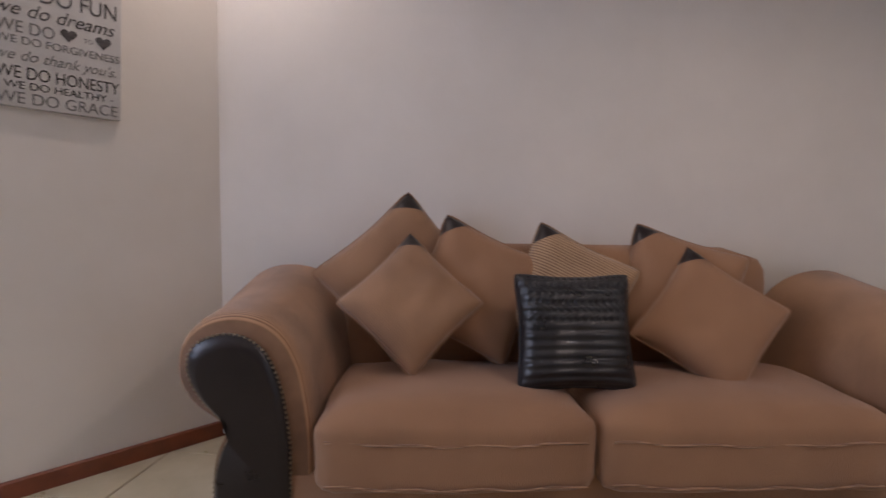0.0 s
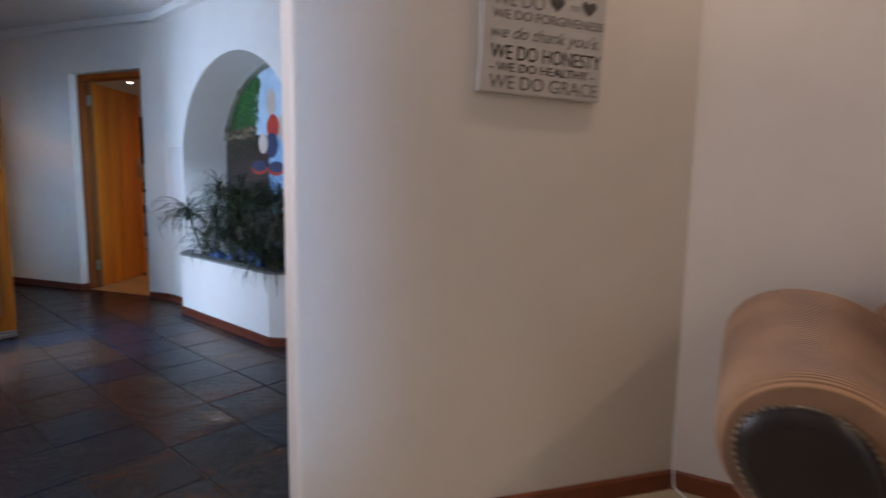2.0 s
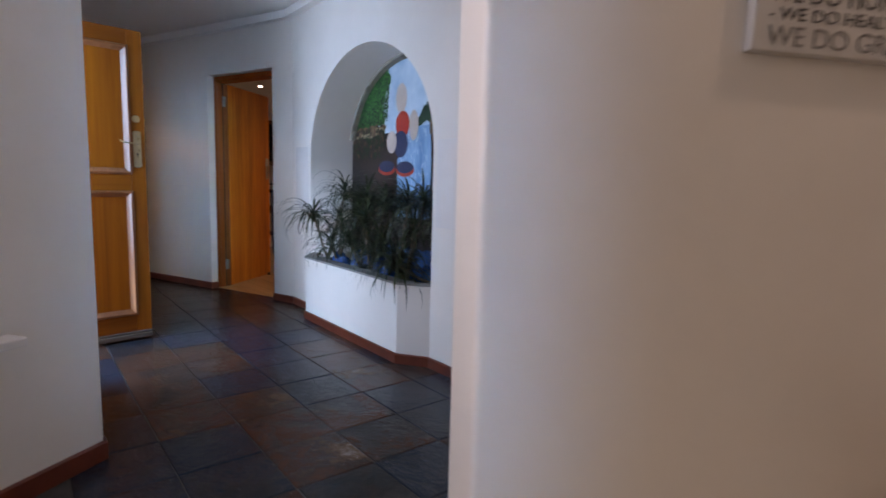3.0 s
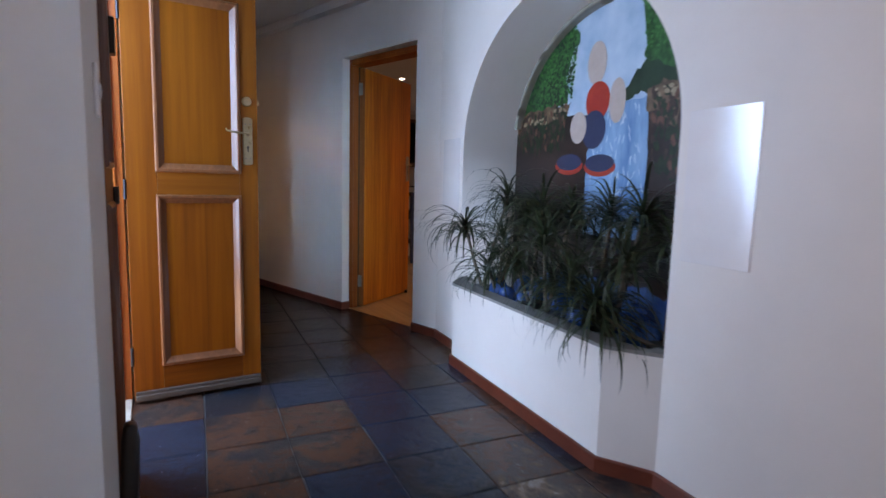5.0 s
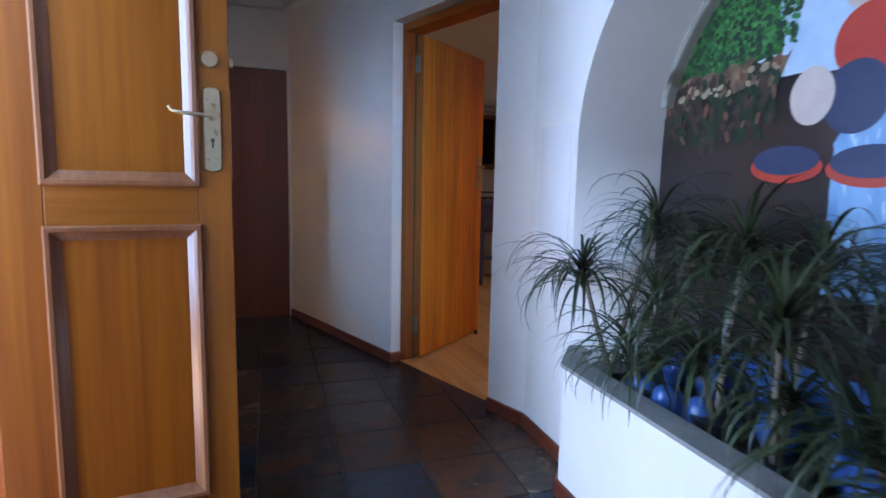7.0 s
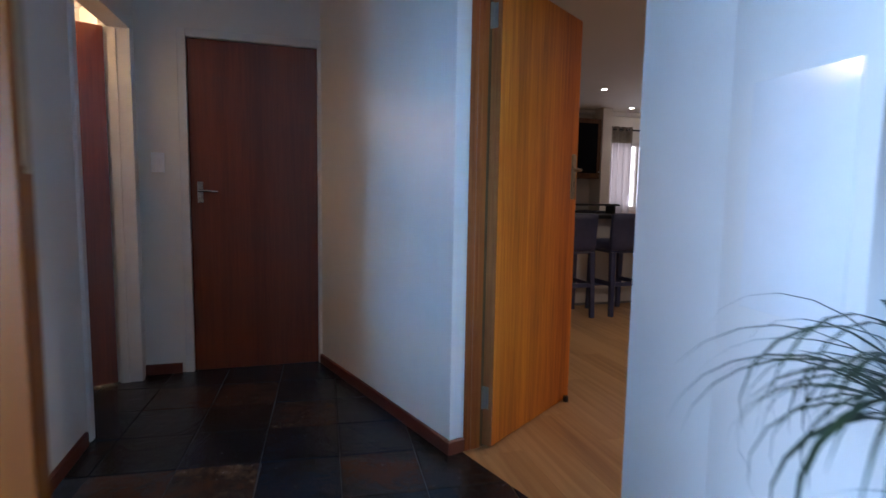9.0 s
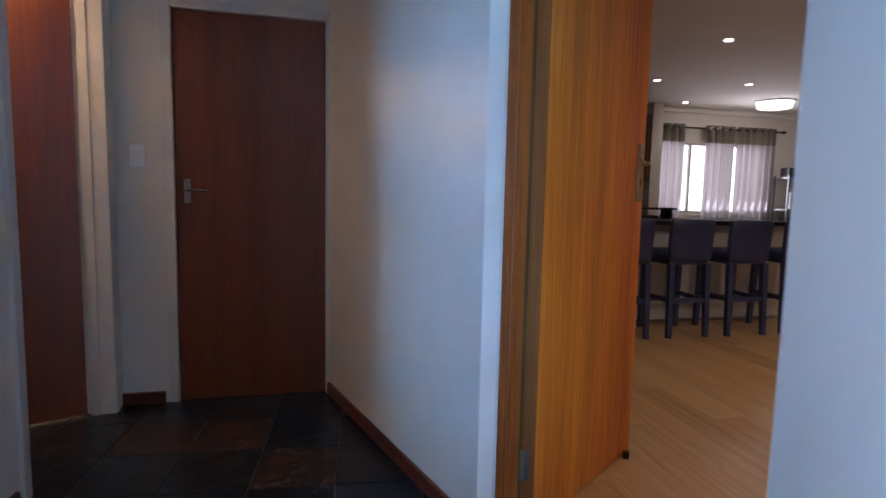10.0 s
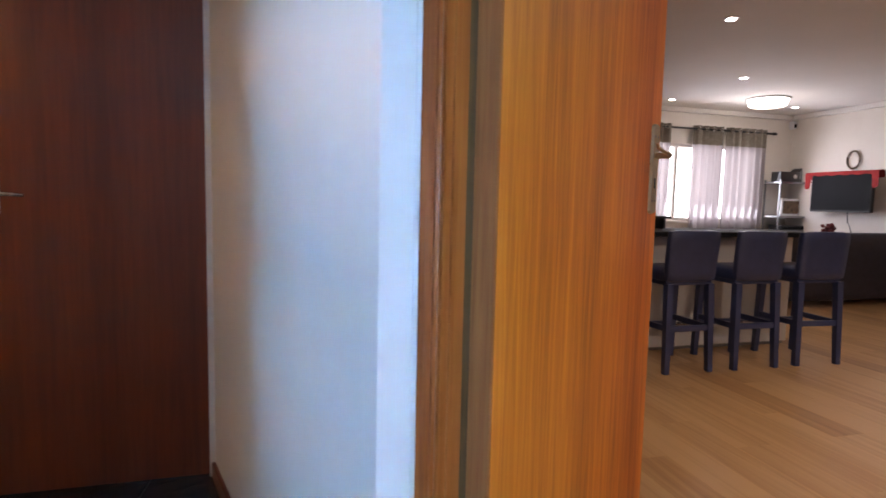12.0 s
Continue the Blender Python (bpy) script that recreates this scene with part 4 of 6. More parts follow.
# ---- front door ----
def handle_set(parent, x, z, y, face, material, toward=-1):
    """A long plate with keyhole and a curved lever; face: the sign of y on which it sits; toward: where the lever points."""
    f = face
    plate = bmesh.new()
    pts = []
    for k in range(24):
        a = 2 * math.pi * k / 24
        pts.append((0.024 * (1 if math.cos(a) > 0 else -1) * min(1, abs(math.cos(a)) * 1.6), (0.09 if math.sin(a) > 0 else -0.09) + 0.03 * math.sin(a)))
    lo = [plate.verts.new((p[0], 0, p[1])) for p in pts]
    hi = [plate.verts.new((p[0] * 0.9, f * 0.007, p[1] * 0.985)) for p in pts]
    plate.faces.new(hi if f < 0 else hi[::-1])
    for k in range(24):
        plate.faces.new([lo[k], lo[(k + 1) % 24], hi[(k + 1) % 24], hi[k]])
    bmesh.ops.recalc_face_normals(plate, faces=plate.faces)
    plate.transform(Matrix.Translation((x, y, z)))
    p = part("handle_plate", plate, material, parent, smooth=40)
    lever = bmesh.new()
    tube(lever, [(x, y, z + 0.035), (x, y + f * 0.045, z + 0.035)], 0.0085, 10)
    tube(lever, [(x, y + f * 0.045, z + 0.035), (x + toward * 0.035, y + f * 0.05, z + 0.037), (x + toward * 0.075, y + f * 0.05, z + 0.039),
                 (x + toward * 0.105, y + f * 0.047, z + 0.045), (x + toward * 0.112, y + f * 0.046, z + 0.056)], 0.0055, 8, 0.004)
    part("lever", lever, material, p, smooth=60)
    hole = bmesh.new()
    tube(hole, [(x, y + f * 0.0065, z - 0.03), (x, y + f * 0.0085, z - 0.03)], 0.006, 10)
    block(hole, x - 0.003, x + 0.003, min(y + f * 0.0065, y + f * 0.0085), max(y + f * 0.0065, y + f * 0.0085), z - 0.052, z - 0.03)
    part("keyhole", hole, BLACK, p)
    screws = bmesh.new()
    for dx in (-0.012, 0.012):
        for dz in (-0.085, 0.085):
            tube(screws, [(x + dx, y + f * 0.006, z + dz), (x + dx, y + f * 0.0085, z + dz)], 0.0035, 8)
    part("screws", screws, STEEL, p)


def panel_leaf(m, label, w, lock):
    t = thing("front_door", m, label, "door")
    th, st, lock_st = 0.044, 0.13, 0.092
    rails = ((0.0, 0.165), (0.99, 1.112), (1.925, 2.03))
    for x0, x1 in ((0, st), (w - lock_st, w)):
        part("stile", slab(x0, x1, -th / 2, th / 2, 0, 2.03, 0.003), DOOR_WOOD, t)
    for z0, z1 in rails:
        part("rail", slab(st, w - lock_st, -th / 2, th / 2, z0, z1, 0.002), DOOR_RAIL, t)
    for (_, z0), (z1, _) in zip(rails, rails[1:]):
        part("panel", slab(st, w - lock_st, -0.009, 0.009, z0, z1), DOOR_WOOD, t)
        for f in (-1, 1):
            bm = bmesh.new()
            prof = [(0, th / 2 + 0.002), (0.006, th / 2 + 0.011), (0.016, th / 2 + 0.010), (0.022, th / 2 + 0.002), (0.034, 0.016), (0.042, 0.010)]
            rings = []
            for q, y in prof:
                rings.append([bm.verts.new((x, f * y, z)) for x, z in ((st - 0.008 + q, z0 - 0.008 + q), (w - lock_st + 0.008 - q, z0 - 0.008 + q), (w - lock_st + 0.008 - q, z1 + 0.008 - q), (st - 0.008 + q, z1 + 0.008 - q))])
            base = [bm.verts.new((x, f * (th / 2 - 0.001), z)) for x, z in ((st - 0.008, z0 - 0.008), (w - lock_st + 0.008, z0 - 0.008), (w - lock_st + 0.008, z1 + 0.008), (st - 0.008, z1 + 0.008))]
            rings.insert(0, base)
            for u, v in zip(rings, rings[1:]):
                for k in range(4):
                    bm.faces.new([u[k], u[(k + 1) % 4], v[(k + 1) % 4], v[k]])
            bmesh.ops.recalc_face_normals(bm, faces=bm.faces)
            part("moulding", bm, MOULDING, t, "reddish bolection moulding", smooth=30)
    bar = bmesh.new()
    block(bar, 0.005, w - 0.005, -th / 2 - 0.03, -th / 2, 0.004, 0.03, 0.003)
    block(bar, 0.005, w - 0.005, -th / 2 - 0.018, -th / 2, 0.03, 0.046, 0.003)
    part("weather_bar", bar, WORN_TIMBER, t, "worn grey-brown wooden weather bar")
    if lock:
        for f in (-1, 1):
            handle_set(t, w - 0.05, 1.27, f * th / 2, f, BRASS)
            bm = bmesh.new()
            tube(bm, [(w - 0.052, f * th / 2, 1.467), (w - 0.052, f * (th / 2 + 0.01), 1.467)], 0.025, 20, 0.021)
            tube(bm, [(w - 0.052, f * (th / 2 + 0.01), 1.467), (w - 0.052, f * (th / 2 + 0.013), 1.467)], 0.013, 14)
            part("lock_cylinder", bm, BRASS, t, smooth=40)
        part("lock_plate", slab(w - 0.002, w + 0.002, -0.011, 0.011, 1.13, 1.39), BRASS, t)
        part("latch_bolt", slab(w, w + 0.012, -0.007, 0.007, 1.455, 1.48), BRASS, t)
    for z in (0.22, 1.02, 1.82):
        part("hinge", tube(bmesh.new(), [(-0.005, -th / 2, z - 0.045), (-0.005, -th / 2, z + 0.045)], 0.006, 8), POST_STEEL, t)
    return t


LEAF_M, LEAF_W = along((-4.420, -1.630), (-4.803, -1.167))
panel_leaf(LEAF_M @ Matrix.Translation((0, 0, 0.016)), "golden varnished panelled front door leaf standing open", 0.595, True)
second = panel_leaf(FRONT_M @ pose(DOOR_B - 0.052, -0.03, 0.016, 0, 0, 180), "second varnished front door leaf, closed in its frame", 0.475, False)
frame_f = thing("front_door_frame", FRONT_M, "varnished wooden double door frame in the hall wall", "door frame", kind="structure")
for x0, x1 in ((DOOR_A, DOOR_A + 0.05), (DOOR_B - 0.05, DOOR_B)):
    deep = -0.066 if x0 == DOOR_A else -0.125
    bm = slab(x0 + 0.001, x1 - 0.001, deep, -0.004, 0, 2.088, 0.003)
    inner = x1 - 0.002 if x0 == DOOR_A else x0 + 0.002
    block(bm, min(inner, inner + (0.014 if x0 == DOOR_A else -0.014)), max(inner, inner + (0.014 if x0 == DOOR_A else -0.014)), deep, deep + 0.03, 0, 2.05)
    part("jamb", bm, FRAME_WOOD, frame_f)
part("head", slab(DOOR_A + 0.05, DOOR_B - 0.05, -0.125, -0.004, 2.052, 2.088, 0.003), FRAME_WOOD, frame_f)
part("threshold", slab(DOOR_A + 0.03, DOOR_B - 0.03, -0.2, -0.005, -0.02, 0.014, 0.004), THRESHOLD, frame_f)
part("meeting_strip", slab(DOOR_B - 0.539, DOOR_B - 0.529, -0.055, -0.01, 0.016, 2.04), STEEL, frame_f)
bolt = thing("door_bolt", FRONT_M, "black iron surface bolt on the closed front door leaf", "bolt")
part("bolt_body", slab(DOOR_B - 0.525, DOOR_B - 0.475, -0.007, 0.018, 1.50, 1.62, 0.003), BLACK, bolt)
part("bolt_keeper", slab(DOOR_B - 0.525, DOOR_B - 0.49, -0.007, 0.010, 1.0, 1.06, 0.003), BLACK, bolt)
bag = thing("cloth_bag", FRONT_M @ pose(DOOR_B - 0.04, 0.028, 0), "black cloth bag leaning against the closed door leaf", "bag")
bm = puff(bmesh.new(), (0, 0, 0.19), (0.06, 0.024, 0.19), 0.022, 8, 0, 0.014)
for v in bm.verts:
    v.co.x = v.co.x * (1.15 - 1.7 * max(0, v.co.z) ** 1.2) + 0.10 * (0.2 - v.co.z)
part("sack", bm, BLACK, bag, smooth=60)

outside = thing("brick_wall", FRONT_M @ pose(DOOR_A - 1.2, -1.55, 0), "sunlit pale pinkish brick wall outside the front door", "wall", kind="structure")
part("mortar_core", slab(0, 2.4, -0.1, -0.008, -0.1, 2.6), PALE_MORTAR, outside)
part("porch_slab", slab(-0.6, 3.0, 0.0, 1.52, -0.12, -0.012), PAVING, outside)
brick_mesh = bpy.data.meshes.new("brick")
bm = slab(-0.107, 0.107, -0.012, 0.0, -0.034, 0.034, 0.003)
bm.to_mesh(brick_mesh)
bm.free()
brick_mesh.materials.append(PALE_BRICK)
for j in range(30):
    for i in range(10):
        ob = new("brick", brick_mesh)
        ob.parent = outside
        ob.matrix_basis = Matrix.Translation((0.12 + i * 0.228 + (0.114 if j % 2 else 0), 0.0, 0.01 + j * 0.082))


reveal = thing("brick_pier", FRONT_M, "dark face-brick pier outside the front door frame", "wall", kind="structure")
part("mortar_core", slab(DOOR_A - 0.10, DOOR_A + 0.044, -0.335, -0.2225, -0.1, 2.09), MORTAR, reveal)
part("mortar_lining", slab(DOOR_A + 0.002, DOOR_A + 0.044, -0.2225, -0.069, 0.0, 2.085), MORTAR, reveal)
pier_mesh = bpy.data.meshes.new("brick")
bm = slab(-0.006, 0.006, -0.104, 0.104, -0.036, 0.036, 0.003)
bm.to_mesh(pier_mesh)
bm.free()
pier_mesh.materials.append(BRICK)
for j in range(25):
    ob = new("brick", pier_mesh)
    ob.parent = reveal
    ob.matrix_basis = Matrix.Translation((DOOR_A + 0.046, -0.175, 0.045 + j * 0.082))


post = thing("gate_post", FRONT_M, "dark grey steel security gate post outside the front door", "gate post")
part("channel", slab(DOOR_A + 0.054, DOOR_A + 0.092, -0.178, -0.128, -0.01, 2.2, 0.003), POST_STEEL, post)
for z in (0.60, 1.62):
    part("lock_slot", slab(DOOR_A + 0.062, DOOR_A + 0.082, -0.1278, -0.1265, z, z + 0.035), BLACK, post)
    part("rivet", tube(bmesh.new(), [(DOOR_A + 0.072, -0.128, z + 0.08), (DOOR_A + 0.072, -0.124, z + 0.08)], 0.006, 8), STEEL, post)


def switch(m, label):
    t = thing("light_switch", m, label, "light switch")
    part("switch_plate", slab(-0.036, 0.036, 0, 0.009, -0.058, 0.058, 0.003), WHITE_PLASTIC, t)
    part("rocker", slab(-0.011, 0.011, 0.009, 0.014, -0.016, 0.016, 0.002), WHITE_PLASTIC, t)


switch(END_M @ pose(0.945, 0, 1.288), "white plastic light switch beside the passage door")
switch(FRONT_M @ pose(FRONT_L - 0.25, 0, 1.29), "white plastic light switch beside the front door")


# ---- arched niche with planter and mural ----
def blob(pts, wob, seed, q):
    """A painted patch on the mural: a closed outline with a ragged edge, at depth q."""
    out = []
    n = len(pts)
    for i in range(n):
        a, b = Vector(pts[i]), Vector(pts[(i + 1) % n])
        steps = max(2, int((b - a).length / 0.022))
        for k in range(steps):
            p = a + (b - a) * (k / steps)
            d = noise.noise_vector(Vector((p.x * 22 + seed, p.y * 22, seed))) * wob
            out.append((p.x + d.x, p.y + d.y))
    bm = bmesh.new()
    f = bm.faces.new([bm.verts.new((x, q, z)) for x, z in out])
    bmesh.ops.triangulate(bm, faces=[f])
    bmesh.ops.recalc_face_normals(bm, faces=bm.faces)
    if sum(g.normal.y for g in bm.faces) > 0:
        bmesh.ops.reverse_faces(bm, faces=bm.faces)
    return bm


def dabs(region, count, size, tall, q, seed):
    """Short brush strokes scattered over a region of the mural."""
    rng = random.Random(seed)
    xs, zs = [p[0] for p in region], [p[1] for p in region]
    bm = bmesh.new()
    made = 0
    while made < count:
        x, z = rng.uniform(min(xs), max(xs)), rng.uniform(min(zs), max(zs))
        if not inside(region, x, z):
            continue
        made += 1
        r, turn = size * rng.uniform(0.5, 1.3), rng.uniform(-0.6, 0.6)
        ring = []
        for k in range(7):
            a = -6.2832 * k / 7
            u, v = r * math.cos(a) * rng.uniform(0.7, 1.15), r * tall * math.sin(a) * rng.uniform(0.7, 1.15)
            ring.append(bm.verts.new((x + u * math.cos(turn) - v * math.sin(turn), q - made * 1e-7, z + u * math.sin(turn) + v * math.cos(turn))))
        bm.faces.new(ring)
    bmesh.ops.recalc_face_normals(bm, faces=bm.faces)
    for f in bm.faces:
        f.normal_update()
        if f.normal.y > 0:
            f.normal_flip()
    return bm


def oval(x, z, rx, rz, q, n=28):
    return blob([(x + rx * math.cos(2 * math.pi * k / n), z + rz * math.sin(2 * math.pi * k / n)) for k in range(n)], 0.0, 1, q)


def mural():
    t = thing("mural", NICHE, "painted mural of a waterfall, rocks and green trees in the niche", "mural")
    part("painted_ground", slab(0.30, 2.16, 0.388, 0.44, 0.35, 2.12), P_ROCK_DARK, t)
    layers = [
        ("painted_sky", [(0.80, 1.50), (1.75, 1.45), (1.80, 2.10), (0.75, 2.10)], 0.01, P_SKY, 0.3865),
        ("painted_tree", [(0.30, 1.53), (0.62, 1.55), (0.92, 1.57), (0.90, 1.75), (0.97, 1.90), (0.90, 2.10), (0.30, 2.10)], 0.05, P_TREE, 0.385),
        ("painted_shade", [(0.30, 1.50), (0.42, 1.52), (0.45, 1.8), (0.52, 2.10), (0.30, 2.10)], 0.03, P_DARK, 0.3835),
        ("painted_wood", [(1.33, 1.54), (1.75, 1.54), (2.15, 1.60), (2.15, 1.80), (1.62, 1.78), (1.50, 1.70), (1.42, 1.63)], 0.04, P_DARK, 0.385),
        ("painted_tree", [(1.46, 1.70), (1.75, 1.62), (2.15, 1.66), (2.15, 2.10), (1.42, 2.10), (1.52, 1.85)], 0.05, P_TREE, 0.3835),
        ("painted_rock", [(0.30, 1.53), (0.62, 1.55), (0.78, 1.575), (0.93, 1.56), (0.90, 1.48), (0.62, 1.46), (0.42, 1.44), (0.30, 1.40)], 0.035, P_ROCK, 0.382),
        ("painted_waterfall", [(1.10, 0.85), (1.10, 1.28), (1.22, 1.47), (1.34, 1.515), (1.53, 1.525), (1.545, 1.3), (1.53, 0.85)], 0.012, P_FALL, 0.382),
        ("painted_rock", [(1.54, 1.55), (1.62, 1.58), (1.78, 1.555), (2.15, 1.58), (2.15, 1.40), (1.70, 1.36), (1.62, 1.43), (1.53, 1.46)], 0.03, P_ROCK, 0.379),
        ("painted_pool", [(0.45, 0.36), (2.12, 0.36), (2.12, 0.56), (1.6, 0.62), (1.0, 0.62), (0.6, 0.52)], 0.03, P_POOL, 0.3805),
    ]
    for k, (name, pts, wob, mat_, q) in enumerate(layers):
        part(name, blob(pts, wob, k * 3.7, 0.388 - (0.388 - q) * 0.4), mat_, t)
    left, right = [(0.36, 1.50), (0.90, 1.55), (0.88, 1.33), (0.60, 1.27), (0.40, 1.36)], [(1.56, 1.54), (2.10, 1.54), (2.08, 1.25), (1.75, 1.12), (1.57, 1.2)]
    strokes = [(left, 55, 0.026, 2.2, P_MOSS, 1), (left, 26, 0.022, 2.6, P_ROCK_BROWN, 2), (right, 70, 0.030, 1.9, P_MOSS, 3), (right, 36, 0.024, 2.6, P_ROCK_BROWN, 4),
               (left, 8, 0.020, 2.0, P_RUST, 11), (right, 12, 0.022, 2.2, P_RUST, 12),
               ([(0.36, 1.50), (0.66, 1.52), (0.92, 1.57), (0.9, 1.50), (0.6, 1.46)], 8, 0.030, 0.7, P_TAN, 5),
               ([(1.56, 1.56), (2.1, 1.57), (2.1, 1.48), (1.62, 1.47)], 20, 0.036, 0.6, P_TAN, 6),
               ([(0.60, 1.56), (0.94, 1.58), (0.99, 1.9), (0.92, 2.08), (0.70, 2.08)], 300, 0.016, 0.9, P_LIGHT, 7),
               ([(1.50, 1.74), (2.1, 1.68), (2.1, 2.08), (1.44, 2.08)], 300, 0.016, 0.9, P_LIGHT, 8),
               ([(0.46, 1.56), (0.95, 1.58), (0.97, 1.9), (0.90, 2.08), (0.46, 2.08)], 240, 0.020, 0.9, P_DARK, 9),
               ([(1.12, 0.9), (1.12, 1.28), (1.24, 1.46), (1.52, 1.51), (1.53, 0.9)], 34, 0.008, 6.0, P_FOAM, 10)]
    for region, count, size, tall, mat_, seed in strokes:
        tagged(part("brushwork", dabs(region, int(count * 2.2), size * 0.55, tall, 0.3838 - seed * 0.00005, seed), mat_, t), kind="stuff")
    for x, z, rx, rz, mat_, q in ((1.15, 1.74, 0.075, 0.11, P_PALE, 0.377), (1.17, 1.545, 0.095, 0.10, P_RED, 0.3765), (1.15, 1.40, 0.095, 0.10, P_NAVY, 0.376),
                                  (0.95, 1.215, 0.125, 0.05, P_RED, 0.3758), (1.21, 1.205, 0.125, 0.05, P_RED, 0.3758), (0.95, 1.235, 0.115, 0.045, P_NAVY, 0.3754),
                                  (1.21, 1.225, 0.115, 0.045, P_NAVY, 0.3754), (1.02, 1.42, 0.07, 0.085, P_PALE, 0.3752), (1.32, 1.53, 0.06, 0.11, P_PALE, 0.3762)):
        part("painted_spot", oval(x, z, rx, rz, 0.388 - (0.388 - q) * 0.4), mat_, t)


mural()

planter = thing("planter", NICHE, "white plastered planter with a grey cement rim under the arch", "planter", kind="structure")
RIM_IN = [(0.47, 0.0), (0.62, -0.045), (1.87, -0.04), (2.02, 0.0)]
bm = prism(bmesh.new(), [*RIM_OUT, (2.095, 0.03), (2.02, 0.03), *RIM_IN[::-1], (0.47, 0.03), (0.40, 0.03)], 0.0, 0.492)
part("planter_wall", bm, PLASTER, planter)
out2 = [(0.378, 0.0), (0.567, -0.141), (1.925, -0.134), (2.0925, -0.001)]
bm = prism(bmesh.new(), [*out2, (2.0925, 0.05), (2.02, 0.05), *RIM_IN[::-1], (0.47, 0.05), (0.378, 0.05)], 0.4925, 0.506)
part("rim", bm, RENDERED, planter, "rough grey cement rim")
part("soil", prism(bmesh.new(), [(0.48, 0.0), (0.63, -0.04), (1.86, -0.035), (2.01, 0.0), (2.09, 0.04), (2.09, 0.385), (0.38, 0.385), (0.38, 0.04)], 0.36, 0.42), SOIL, planter)


def leafy(name, base, stems, seed, label):
    """Dracaena: bare stems, each with a crown of long drooping strap leaves."""
    rng = random.Random(seed)
    t = thing(name, NICHE @ Matrix.Translation(base), label, "plant", "plants in the planter")
    pot = bmesh.new()
    tube(pot, [(0, 0, -0.04), (0, 0, 0.06)], 0.055, 14, 0.07)
    part("pot", pot, BLACK, t, smooth=40)
    for x, y, z, count, reach in stems:
        bm = bmesh.new()
        tube(bm, [(0, 0, 0.04), (x * 0.45 + rng.uniform(-0.01, 0.01), y * 0.45, z * 0.5), (x, y, z)], 0.011, 7, 0.008)
        part("stem", bm, STEM, t, smooth=60)
        bm = bmesh.new()
        count = int(count * 1.05)
        for k in range(count):
            a = k * 2.39996 + rng.uniform(-0.25, 0.25)
            rise = rng.uniform(-0.25, 1.0) * (0.5 + 0.5 * k / count)
            length = reach * rng.uniform(0.75, 1.12)
            width = rng.uniform(0.0045, 0.0082)
            d = Vector((math.cos(a), math.sin(a), 0))
            side = Vector((-d.y, d.x, 0))
            pitch = 0.25 + rise * 1.05
            p = Vector((x, y, z - 0.07 + 0.10 * k / count))
            prev = None
            segs = 8
            droop = rng.uniform(0.20, 0.40)
            for i in range(segs + 1):
                u = i / segs
                wid = width * (0.7 + 0.6 * u if u < 0.4 else (1 - u) * 1.55 + 0.02)
                row = [bm.verts.new(p - side * wid + Vector((0, 0, 0.3 * wid))), bm.verts.new(p), bm.verts.new(p + side * wid + Vector((0, 0, 0.3 * wid)))]
                if prev:
                    bm.faces.new([prev[0], prev[1], row[1], row[0]])
                    bm.faces.new([prev[1], prev[2], row[2], row[1]])
                prev = row
                step = length / segs
                p = p + (d * math.cos(pitch) + Vector((0, 0, math.sin(pitch)))) * step
                if p.y > 0.37 - base[1]:
                    p.y = 0.37 - base[1]
                pitch -= droop * (0.55 + u)
        part("crown", bm, LEAF, t, smooth=80)


PLANT = "dark green strap-leaved dracaena plant growing in the planter"
leafy("dracaena", (0.58, 0.06, 0.42), [(-0.06, -0.10, 0.42, 84, 0.40), (0.06, 0.12, 0.60, 70, 0.36)], 1, PLANT)
leafy("dracaena", (0.78, 0.05, 0.42), [(0.0, -0.06, 0.20, 60, 0.34), (0.06, 0.14, 0.50, 60, 0.36), (0.02, 0.02, 0.36, 50, 0.32)], 2, PLANT)
leafy("dracaena", (1.05, 0.10, 0.42), [(0.0, 0.06, 0.56, 72, 0.40), (0.05, -0.12, 0.28, 66, 0.36)], 3, PLANT)
leafy("dracaena", (1.30, 0.04, 0.42), [(0.04, -0.06, 0.42, 76, 0.40), (-0.05, 0.16, 0.55, 60, 0.34), (0.02, 0.02, 0.22, 50, 0.32)], 4, PLANT)
leafy("dracaena", (1.54, 0.12, 0.42), [(0.03, 0.06, 0.56, 72, 0.40), (0.02, -0.14, 0.26, 66, 0.38)], 5, PLANT)
leafy("dracaena", (1.76, 0.04, 0.42), [(0.02, 0.12, 0.56, 72, 0.40), (-0.02, -0.08, 0.20, 70, 0.38), (0.05, 0.02, 0.38, 56, 0.34)], 6, PLANT)
leafy("dracaena", (1.94, 0.16, 0.42), [(0.0, 0.04, 0.44, 60, 0.30), (-0.14, -0.20, 0.17, 66, 0.38)], 7, PLANT)
rng = random.Random(5)
for k in range(15):
    x = 0.66 + k * 0.088 + rng.uniform(-0.02, 0.02)
    y = rng.choice((0.06, 0.20, 0.30)) + rng.uniform(-0.03, 0.03)
    r = rng.uniform(0.04, 0.06)
    st = thing("blue_stone", NICHE @ pose(x, y, 0.42 + r, rng.uniform(-20, 20), rng.uniform(-20, 20), rng.uniform(0, 180)), "glossy blue egg-shaped ornamental stone in the planter", "stone", "blue stones in the planter")
    bm = bmesh.new()
    bmesh.ops.create_icosphere(bm, subdivisions=3, radius=r)
    for v in bm.verts:
        v.co.z *= 1.25 + 0.2 * (v.co.z > 0)
        v.co += noise.noise_vector(v.co * 9 + Vector((k, 0, 0))) * 0.004
    part("glazed_stone", bm, BLUE_STONE, st, smooth=80)


